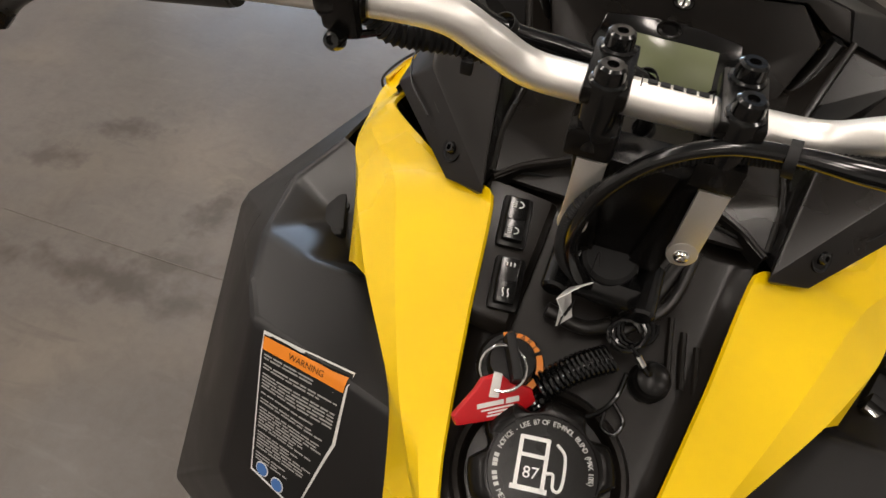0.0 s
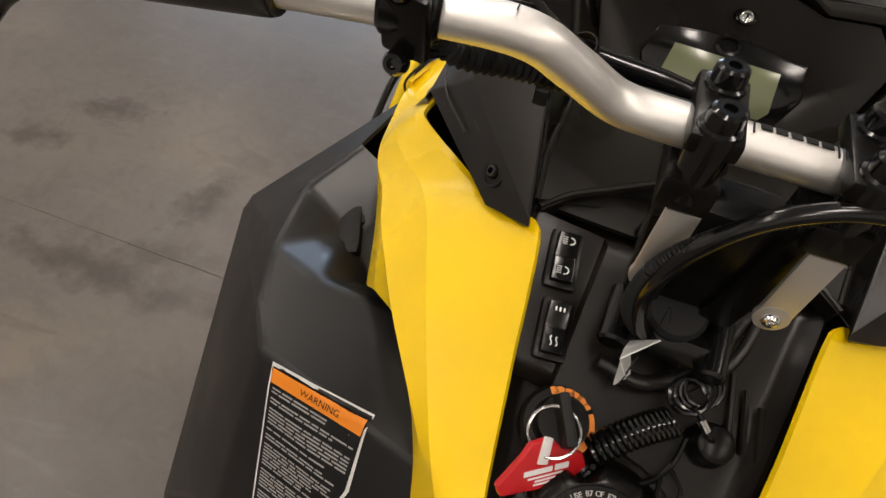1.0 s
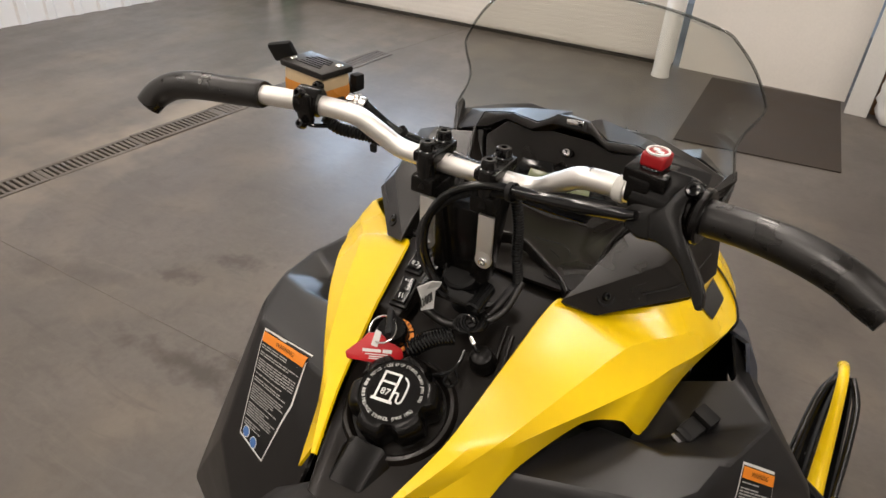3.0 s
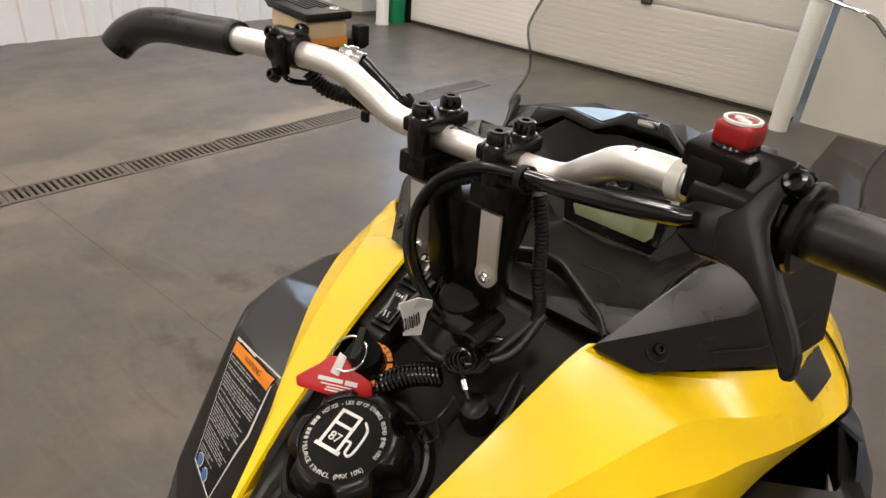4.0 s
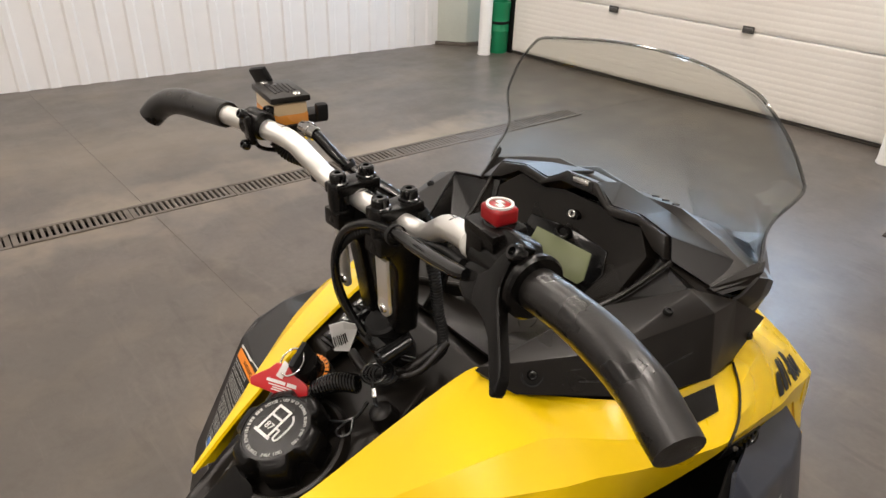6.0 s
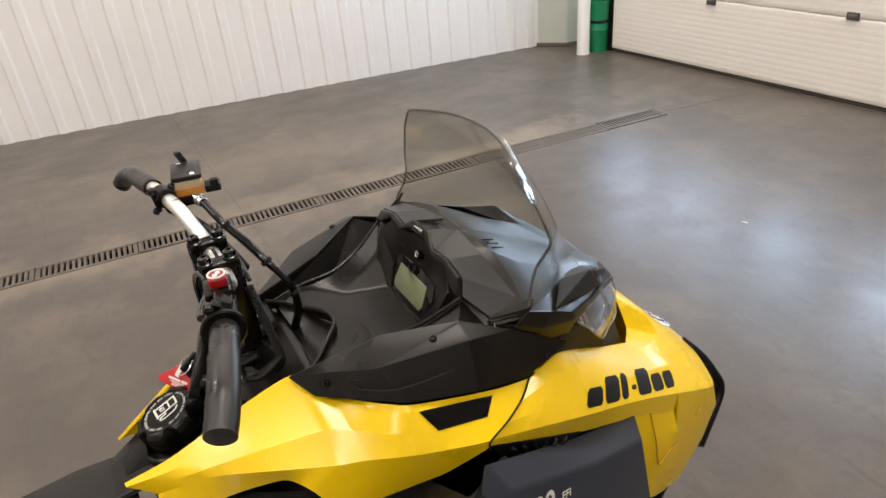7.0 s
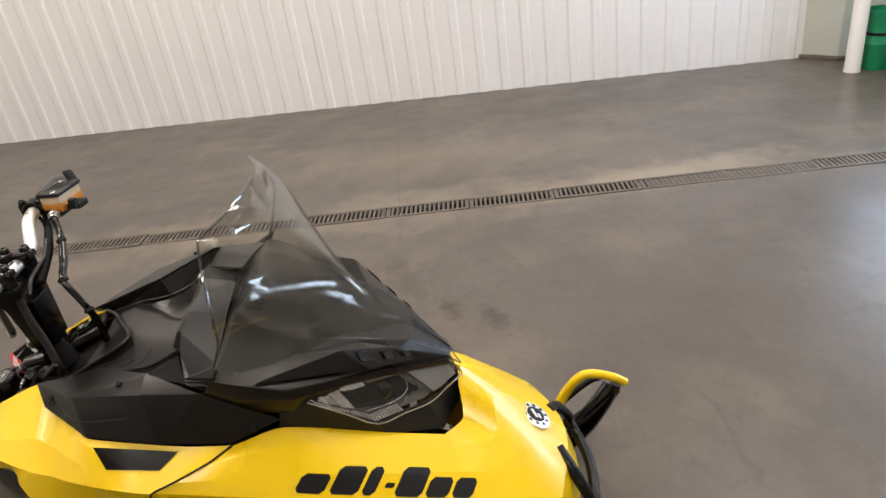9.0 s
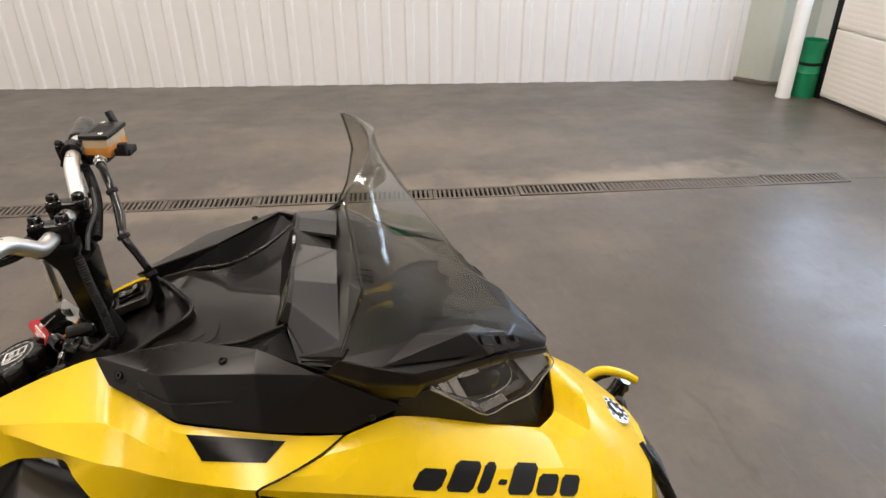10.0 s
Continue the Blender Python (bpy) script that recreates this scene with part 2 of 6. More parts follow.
def twin_shell(verts, faces, middle, thick=0.004, round_=0.004, segments=3):
    """A moulded panel given as its right half, mirrored about x = middle and welded there."""
    n = len(verts)
    both = list(verts) + [(2 * middle - x, y, z) for x, y, z in verts]
    bm = from_faces(both, list(faces) + [tuple(i + n for i in f) for f in faces])
    bmesh.ops.remove_doubles(bm, verts=bm.verts, dist=0.0005)
    bmesh.ops.triangulate(bm, faces=[f for f in bm.faces if len(f.verts) > 4])
    bmesh.ops.recalc_face_normals(bm, faces=bm.faces)
    soften(bm, round_, segments)
    bmesh.ops.solidify(bm, geom=bm.faces[:], thickness=thick)
    return bm


def prism(outline, lo, hi, m=None, round_=0.0, segments=2):
    """An outline in x, y drawn out from z = lo to hi, laid by the pose m."""
    bm = bmesh.new()
    a = [bm.verts.new((x, y, lo)) for x, y in outline]
    b = [bm.verts.new((x, y, hi)) for x, y in outline]
    n = len(outline)
    bm.faces.new(a)
    bm.faces.new(b)
    for i in range(n):
        bm.faces.new((a[i], a[(i + 1) % n], b[(i + 1) % n], b[i]))
    bmesh.ops.recalc_face_normals(bm, faces=bm.faces)
    if round_:
        soften(bm, round_, segments, 20)
    if m is not None:
        bmesh.ops.transform(bm, matrix=m, verts=bm.verts)
    return bm


def block(sx, sy, sz, m=None, round_=0.0, taper=1.0):
    """A rounded block centred on its pose; taper narrows the top."""
    bm = bmesh.new()
    bmesh.ops.create_cube(bm, size=1)
    for v in bm.verts:
        k = taper if v.co.z > 0 else 1
        v.co = Vector((v.co.x * sx * k, v.co.y * sy * k, v.co.z * sz))
    if round_:
        soften(bm, round_, 2, 20)
    if m is not None:
        bmesh.ops.transform(bm, matrix=m, verts=bm.verts)
    return bm


def spun(profile, m=None, steps=28):
    """A profile of (radius, height) turned round z."""
    bm = bmesh.new()
    rings = []
    for r, z in profile:
        if r < 1e-5:
            rings.append([bm.verts.new((0, 0, z))])
        else:
            rings.append([bm.verts.new((r * math.cos(2 * math.pi * i / steps), r * math.sin(2 * math.pi * i / steps), z)) for i in range(steps)])
    for a, b in zip(rings, rings[1:]):
        for i in range(steps):
            j = (i + 1) % steps
            if len(a) == 1 and len(b) == 1:
                continue
            if len(a) == 1:
                bm.faces.new((a[0], b[i], b[j]))
            elif len(b) == 1:
                bm.faces.new((a[i], a[j], b[0]))
            else:
                bm.faces.new((a[i], a[j], b[j], b[i]))
    bmesh.ops.recalc_face_normals(bm, faces=bm.faces)
    if m is not None:
        bmesh.ops.transform(bm, matrix=m, verts=bm.verts)
    return bm


def spline(points, per=8, pull=0.5):
    pts = [Vector(p) for p in points]
    pts = [2 * pts[0] - pts[1], *pts, 2 * pts[-1] - pts[-2]]
    out = []
    for a, b, c, d in zip(pts, pts[1:], pts[2:], pts[3:]):
        for i in range(per):
            t = i / per
            m0, m1 = pull * (c - a), pull * (d - b)
            out.append((2 * t ** 3 - 3 * t * t + 1) * b + (t ** 3 - 2 * t * t + t) * m0 + (3 * t * t - 2 * t ** 3) * c + (t ** 3 - t * t) * m1)
    return [*out, pts[-2]]


def tube(points, radius, per=8, steps=12, smooth=True, ends=True, flat=1.0):
    """A round bar or hose along points; radius may be a list, one for each point."""
    path = spline(points, per) if smooth else [Vector(p) for p in points]
    n = len(path)
    if isinstance(radius, (list, tuple)):
        radii = [float(r) for r in np.interp(np.linspace(0, len(radius) - 1, n), range(len(radius)), radius)]
    else:
        radii = [radius] * n
    bm = bmesh.new()
    side = None
    rings = []
    for i, p in enumerate(path):
        d = (path[min(i + 1, n - 1)] - path[max(i - 1, 0)]).normalized()
        if side is None:
            side = d.cross(Vector((0, 0, 1)) if abs(d.z) < 0.9 else Vector((1, 0, 0))).normalized()
        side = (side - d * side.dot(d)).normalized()
        up = d.cross(side)
        rings.append([bm.verts.new(p + radii[i] * (math.cos(2 * math.pi * k / steps) * side + flat * math.sin(2 * math.pi * k / steps) * up)) for k in range(steps)])
    for a, b in zip(rings, rings[1:]):
        for k in range(steps):
            bm.faces.new((a[k], a[(k + 1) % steps], b[(k + 1) % steps], b[k]))
    if ends:
        bm.faces.new(rings[0])
        bm.faces.new(rings[-1])
    return bm


def join(*bms):
    out = bmesh.new()
    for bm in bms:
        me = bpy.data.meshes.new("tmp")
        bm.to_mesh(me)
        out.from_mesh(me)
        bpy.data.meshes.remove(me)
        bm.free()
    return out


def between(a, b):
    """A pose at a whose z axis looks at b."""
    a, b = Vector(a), Vector(b)
    return Matrix.Translation(a) @ (b - a).to_track_quat("Z", "Y").to_matrix().to_4x4()


def rod(a, b, r, steps=16, chamfer=0.0):
    h = (Vector(b) - Vector(a)).length
    c = chamfer
    return spun([(0, 0), (r - c, 0), (r, c), (r, h - c), (r - c, h), (0, h)], between(a, b), steps)


def frame3(origin, xdir, ydir):
    """A pose from an origin, the way of x and roughly of y."""
    x = Vector(xdir).normalized()
    z = x.cross(Vector(ydir)).normalized()
    y = z.cross(x)
    return Matrix.Translation(origin) @ Matrix((x, y, z)).transposed().to_4x4()


def lettering(text, size, m, depth=0.0006, shear=0.0, centre=True, bold=0.0):
    cu = bpy.data.curves.new("txt", "FONT")
    cu.body, cu.size, cu.extrude, cu.shear, cu.offset = text, size, depth, shear, bold
    cu.align_x, cu.align_y = ("CENTER" if centre else "LEFT"), "CENTER"
    cu.resolution_u = 3
    tmp = bpy.data.objects.new("txt", cu)
    scene.collection.objects.link(tmp)
    bpy.context.view_layer.update()
    me = bpy.data.meshes.new_from_object(tmp.evaluated_get(bpy.context.evaluated_depsgraph_get()))
    bpy.data.objects.remove(tmp)
    bpy.data.curves.remove(cu)
    bm = bmesh.new()
    bm.from_mesh(me)
    bpy.data.meshes.remove(me)
    bmesh.ops.transform(bm, matrix=m, verts=bm.verts)
    return bm


def tree_of(*obs):
    """What can be hit of some meshes, to lay decals on."""
    bm = bmesh.new()
    for o in obs:
        bm.from_mesh(o.data)
    t = BVHTree.FromBMesh(bm)
    bm.free()
    return t


def drape(bm, target, way, lift=0.0008, cuts=3, reach=0.15):
    """Lays a flat decal on a surface, along a way, and gives it a little thickness."""
    way = Vector(way).normalized()
    if cuts:
        bmesh.ops.triangulate(bm, faces=bm.faces[:])
        bmesh.ops.subdivide_edges(bm, edges=bm.edges[:], cuts=cuts, use_grid_fill=True)
    for v in bm.verts:
        hit, normal, _, _ = target.ray_cast(v.co - way * reach, way, reach * 2)
        if hit is not None:
            if normal.dot(way) > 0:
                normal = -normal
            v.co = hit + normal * lift
    bmesh.ops.recalc_face_normals(bm, faces=bm.faces)
    return bm


def flat(outline, m):
    bm = bmesh.new()
    bm.faces.new([bm.verts.new(m @ Vector((x, y, 0))) for x, y in outline])
    return bm


# ---- the hall ----
GX, GY0, GY1, GW = -2.49, -5.75, 3.29, 0.15
ASKEW = Matrix.Translation((GX, GY1, 0)) @ pose(0, 0, 0, 0, 0, -2.95) @ Matrix.Translation((-GX, -GY1, 0))
floor = tagged(new("floor"), "worn sealed brown-grey concrete floor with damp stains", "floor", kind="structure")
# the floor is two sheets of one mesh, parted by the drain channel
fb = bmesh.new()
for x0, x1, y0, y1 in ((-7.2, GX - GW / 2, -7.2, 6.6), (GX + GW / 2, 7.2, -7.2, 6.6), (GX - GW / 2, GX + GW / 2, GY1, 6.6), (GX - GW / 2, GX + GW / 2, -7.2, GY0)):
    fb.faces.new([fb.verts.new(p) for p in ((x0, y0, 0), (x1, y0, 0), (x1, y1, 0), (x0, y1, 0))])
bmesh.ops.transform(fb, matrix=ASKEW, verts=fb.verts)
part("slab", fb, CONCRETE, floor)

drain = thing("drain_channel", "dark slotted cast-iron drain grates set in the concrete floor", "drain", kind="structure")
chan = bmesh.new()
for z0, z1, xa, xb in ((-0.08, -0.08, -GW / 2, GW / 2), (-0.08, 0, -GW / 2, -GW / 2), (-0.08, 0, GW / 2, GW / 2)):
    chan.faces.new([chan.verts.new(p) for p in ((GX + xa, GY0, z0), (GX + xb, GY0, z1), (GX + xb, GY1, z1), (GX + xa, GY1, z0))])
part("channel", chan, PIT, drain)
part("silt", block(GW - 0.004, 1.45, 0.066, pose(GX, GY1 - 0.725, -0.0345)), SILT, drain, "dried silt filling the channel")


def grate_mesh(length=0.496):
    bms = []
    for sx in (-1, 1):
        bms.append(block(0.022, length, 0.02, pose(sx * (GW / 2 - 0.012), 0, -0.008), 0.002))
    n = 17
    for i in range(n + 1):
        y = -length / 2 + 0.012 + i * (length - 0.024) / n
        wide = 0.015 if 0 < i < n else 0.024
        bms.append(block(GW - 0.03, wide, 0.018, pose(0, y, -0.009), 0.0015))
    return join(*bms)


first = None
count = int((GY1 - GY0) / 0.5)
for i in range(count):
    y = GY1 - 0.25 - 0.5 * i
    if first is None:
        first = part("grate", grate_mesh(), IRON, drain)
        g = first
    else:
        g = new("grate", first.data)
        g.parent = drain
    lift = 0.004 * ((i * 7) % 3 == 0)
    g.matrix_basis = pose(GX + 0.004 * math.sin(i * 2.3), y, 0.001 + lift, 0.35 * math.sin(i * 1.7), 0.5 * math.cos(i * 2.9), 0.4 * math.sin(i))

drain.matrix_world = ASKEW

# saw-cut joints and a crack in the slab
for a, b in (((-5.0, 0.318), (6.0, 0.60)), ((-2.47, 3.32), (-2.35, 4.25))):
    d = Vector((b[0] - a[0], b[1] - a[1], 0))
    m = Matrix.Translation(((a[0] + b[0]) / 2, (a[1] + b[1]) / 2, 0.0006)) @ pose(0, 0, 0, 0, 0, math.degrees(math.atan2(d.y, d.x)))
    tagged(link_mesh("trim", block(d.length, 0.0022, 0.0012, m), IRON), "thin dark saw-cut joint in the concrete", "joint", kind="structure")

# ribbed metal cladding
W0, W1 = Vector((-5.76, -6.2, 0)), Vector((-4.66, 3.79, 0))
wall_w = thing("wall_west", "white ribbed metal wall cladding, faintly stained", "wall", kind="structure")


def ribbed(length, height, pitch=0.2, deep=0.014):
    prof = []
    x = 0.0
    while x < length:
        prof += [(x, 0), (x + pitch * 0.52, 0), (x + pitch * 0.60, deep), (x + pitch * 0.86, deep), (x + pitch * 0.94, 0)]
        x += pitch
    bm = bmesh.new()
    lo = [bm.verts.new((px, -py, 0.0)) for px, py in prof]
    hi = [bm.verts.new((px, -py, height)) for px, py in prof]
    for i in range(len(prof) - 1):
        bm.faces.new((lo[i], lo[i + 1], hi[i + 1], hi[i]))
    return bm


wd = (W1 - W0)
wm = Matrix.Translation(W0) @ pose(0, 0, 0, 0, 0, math.degrees(math.atan2(wd.y, wd.x)))
rb = ribbed(wd.length, CEIL)
bmesh.ops.transform(rb, matrix=wm @ pose(0, 0, 0.001), verts=rb.verts)
part("cladding", rb, CLADDING, wall_w)
bk = block(wd.length, 0.12, CEIL, wm @ pose(wd.length / 2, 0.085, CEIL / 2))
part("backing", bk, WHITEPAINT, wall_w)


def plain_wall(name, x0, y0, x1, y1, z0=0.0, z1=CEIL, thick=0.2, mat=WHITEPAINT, label="plain white painted wall"):
    d = Vector((x1 - x0, y1 - y0, 0))
    m = Matrix.Translation(((x0 + x1) / 2, (y0 + y1) / 2, (z0 + z1) / 2)) @ pose(0, 0, 0, 0, 0, math.degrees(math.atan2(d.y, d.x)))
    return tagged(link_mesh(name, block(d.length, thick, z1 - z0, m), mat), label, "wall", kind="structure")


plain_wall("wall_east", 6.1, -6.4, 6.1, 6.0, mat=GREYWALL, label="plain grey painted wall")
plain_wall("wall_south", -5.5, -6.4, 6.1, -6.4)
plain_wall("wall_north", 1.30, 4.70, 6.1, 5.05)
plain_wall("wall_north", -5.0, 4.36, -4.06, 4.36)
plain_wall("wall_north", -0.68, 4.52, 0.42, 4.55, label="cream painted wall behind the floor mat", mat=DOORPAINT)
plain_wall("wall_north", -4.06, 4.42, -0.68, 4.68, 3.2, CEIL)
tagged(link_mesh("ceiling", block(12.4, 12.8, 0.1, pose(0.3, -0.3, CEIL + 0.05)), CEILPAINT), "pale ceiling sheets", "ceiling", kind="structure")


def strip_light(x, y):
    t = thing("ceiling_light", "white strip light with lit tubes under the ceiling", "light", group="strip lights under the ceiling")
    t.location = (x, y, CEIL)
    part("housing", block(0.42, 1.26, 0.12, pose(0, 0, -0.06), 0.01, 1.0), WHITEPAINT, t)
    part("diffuser", block(0.36, 1.2, 0.03, pose(0, 0, -0.137), 0.005), TUBELIGHT, t)
    return t


# fittings for all strips, the added row at y = 3.0 too
for sx_, sy_ in STRIPS:
    strip_light(sx_, sy_)

# sectional overhead door
D0, D1 = Vector((-4.00, 4.14, 0)), Vector((-0.72, 4.385, 0))
dd = D1 - D0
dm = Matrix.Translation(D0) @ pose(0, 0, 0, 0, 0, math.degrees(math.atan2(dd.y, dd.x)))
door = thing("door_1", "closed cream sectional overhead door with fine ribs", "door", kind="structure")
for k in range(6):
    z0, z1 = 0.03 + k * 0.53, 0.03 + k * 0.53 + 0.524
    if k == 2:
        # glazed sections: stiles and rails round four panes
        bars = [block(dd.length, 0.05, 0.1, dm @ pose(dd.length / 2, 0.03, z)) for z in (z0 + 0.055, z1 - 0.055)]
        for s in range(5):
            bars.append(block(0.26 if 0 < s < 4 else 0.14, 0.05, 0.31, dm @ pose(0.07 + s * (dd.length - 0.14) / 4, 0.03, (z0 + z1) / 2)))
        part("door_panel", join(*bars), DOORPAINT, door)
        for s in range(4):
            w = (dd.length - 0.14) / 4
            part("pane", block(w - 0.19, 0.006, 0.33, dm @ pose(0.07 + (s + 0.5) * w, 0.03, (z0 + z1) / 2)), LENS, door).visible_shadow = False
        continue
    ribs = [(0.0, z0)]
    bm = bmesh.new()
    prof, z = [], z0 + 0.006
    prof.append((0.006, z0))
    for r in range(12):
        h = (z1 - z0 - 0.012) / 12
        prof += [(0.0, z + 0.003), (0.0, z + h - 0.004), (0.0006, z + h - 0.0015)]
        z += h
    prof += [(0.006, z1), (0.045, z1), (0.045, z0)]
    a = [bm.verts.new((0, y, zz)) for y, zz in prof]
    b = [bm.verts.new((dd.length, y, zz)) for y, zz in prof]
    n = len(prof)
    for i in range(n):
        bm.faces.new((a[i], a[(i + 1) % n], b[(i + 1) % n], b[i]))
    bm.faces.new(a), bm.faces.new(b)
    bmesh.ops.transform(bm, matrix=dm, verts=bm.verts)
    part("door_panel", bm, DOORPAINT, door)
part("bottom_seal", block(dd.length, 0.04, 0.020, dm @ pose(dd.length / 2, 0.030, 0.0105), 0.005), surface("worn_seal_rubber", (0.045, 0.038, 0.030), 0.7, grain=300, vary=0.3), door, "black rubber bottom seal")
part("track", block(0.05, 0.07, 3.2, dm @ pose(-0.035, 0.03, 1.6), 0.004), MATT, door, "dark steel door track")
sky_sheet = link_mesh("backdrop", block(dd.length + 2, 0.01, 2.6, dm @ pose(dd.length / 2, 0.9, 2.2)), glow("overcast_sky", (0.62, 0.78, 1.0), 7.0))
tagged(sky_sheet, "pale overcast daylight outside the door", "sky", kind="structure")

# bin, bollards, pilaster, mat and clutter by the doors
def bollard(x, y, r, h, label):
    b = tagged(link_mesh("bollard", spun([(0, 0), (r + 0.004, 0), (r + 0.004, 0.012), (r, 0.02), (r, h - 0.02), (r - 0.015, h), (0, h)], pose(x, y, 0)), WHITEPAINT), label, "bollard", group="white posts beside the door")
    return b


bollard(-4.115, 3.895, 0.056, 3.0, "white painted round steel post beside the overhead door")
bollard(-0.735, 4.14, 0.058, 3.0, "white painted round steel post at the door's end")
pil = thing("pilaster", "pale green-white steel column casing in the wall corner", "column", kind="structure")
part("casing", prism([(-4.72, 3.80), (-4.65, 3.775), (-4.45, 3.965), (-4.40, 4.3), (-4.85, 4.3)], 0.03, CEIL - 0.01, None, 0.01), PALEGREEN, pil)
part("foot", prism([(-4.74, 3.785), (-4.64, 3.75), (-4.43, 3.95), (-4.39, 4.3), (-4.85, 4.3)], 0.0, 0.03, None, 0.004), IRON, pil)
bin_ = thing("bin", "green plastic bin standing behind the white post", "bin")
part("body", spun([(0, 0.0), (0.088, 0), (0.092, 0.02), (0.092, 0.19), (0.097, 0.20), (0.092, 0.21), (0.096, 0.40), (0.101, 0.41), (0.1, 0.45), (0.092, 0.45), (0.088, 0.05), (0, 0.05)], pose(-4.125, 4.07, 0)), GREEN, bin_)
part("band", spun([(0.094, 0.23), (0.098, 0.235), (0.098, 0.25), (0.094, 0.255)], pose(-4.125, 4.07, 0.03)), MATT, bin_)
for hx, hz in ((2.13, 0.57), (1.03, 0.545)):
    part("handle", join(block(0.085, 0.012, 0.05, dm @ pose(hx, -0.005, hz), 0.006), block(0.06, 0.03, 0.028, dm @ pose(hx + 0.005, -0.02, hz), 0.008)), surface("grey_handle_plastic", (0.075, 0.072, 0.068), 0.5, grain=300, vary=0.15), door, "dark grey lift handle")
tagged(link_mesh("floor_mat", prism([(-0.35, 3.08), (0.506, 3.21), (0.40, 4.42), (-0.42, 4.34)], 0.0008, 0.008, None, 0.003), MATCARPET), "dark brown entrance mat lying on the concrete", "mat")
jam = thing("door_2", "white door frame with a dark opening edge", "door", kind="structure")
part("jamb", block(0.13, 0.1, 2.2, pose(0.50, 4.26, 1.1), 0.006), WHITEPAINT, jam)
part("leaf_edge", block(0.05, 0.05, 2.1, pose(0.60, 4.33, 1.05), 0.004), surface("brown_wood_edge", (0.20, 0.10, 0.04), 0.5, grain=60), jam, "brown wooden door edge")
part("dark_leaf", block(0.5, 0.04, 2.1, pose(0.90, 4.50, 1.05), 0.004), MATT, jam)
heap = bmesh.new()
bmesh.ops.create_icosphere(heap, subdivisions=4, radius=1)
for v in heap.verts:
    k = 1 + 0.35 * noise.noise(v.co * 1.7) + 0.12 * noise.noise(v.co * 5.1)
    v.co = Vector((0.80 + 0.20 * k * v.co.x, 4.20 + 0.17 * k * v.co.y, max(0.002, 0.17 + 0.24 * k * v.co.z)))
tagged(link_mesh("cloth", heap, FABRIC, sharp=80), "crumpled white cloth bundle lying by the door frame", "cloth")
tagged(link_mesh("paper_scrap", shell([(-1.056, 2.445, 0.002), (-1.036, 2.440, 0.006), (-1.018, 2.455, 0.002), (-1.034, 2.459, 0.004)], [(0, 1, 2), (0, 2, 3)], thick=0.0008, round_=0), surface("soiled_paper", (0.48, 0.47, 0.45), 0.6, grain=100, vary=0.25)), "torn scrap of white paper on the concrete floor", "paper")


# ---- the snowmobile ----
sled = thing("snowmobile", "yellow and black snowmobile with a smoked windshield standing on concrete", "snowmobile")
SIDES = (1, -1)
CENTRE = 0.006


def side(p, s):
    """A place on the sled's right, or its mirror on the left."""
    x, y, z = p
    return (x, y, z) if s > 0 or abs(x) < 1e-6 else (2 * CENTRE - x, y, z)


def sided(ps, s):
    return [side(p, s) for p in ps]


def loft(rows, s=1, per=5, thick=0.004, round_=0.0, smooth=True):
    """A moulded skin through rows of places, smooth along each row and creased between rows."""
    bm = bmesh.new()
    lines = [[bm.verts.new(p) for p in (spline(sided(r, s), per, 0.32) if smooth else [Vector(q) for q in sided(r, s)])] for r in rows]
    for a, b in zip(lines, lines[1:]):
        for i in range(len(a) - 1):
            quad = [a[i], a[i + 1], b[i + 1], b[i]]
            if len({tuple(round(c, 5) for c in v.co) for v in quad}) > 2:
                bm.faces.new(quad)
    bmesh.ops.remove_doubles(bm, verts=bm.verts, dist=0.0004)
    bmesh.ops.recalc_face_normals(bm, faces=bm.faces)
    if round_:
        soften(bm, round_, 2, 14)
    if thick:
        bmesh.ops.solidify(bm, geom=bm.faces[:], thickness=thick)
    return bm


def bolt_head(name, at, out, r, parent, material=None, h=0.004):
    """A button-head screw with a socket, at a place, looking out."""
    m = between(at, Vector(at) + Vector(out))
    return part(name, spun([(0, h * 0.4), (r * 0.42, h * 0.4), (r * 0.45, h), (r * 0.75, h * 0.95), (r, h * 0.4), (r, -0.003), (0, -0.003)], m, 18), material or MATT, parent)


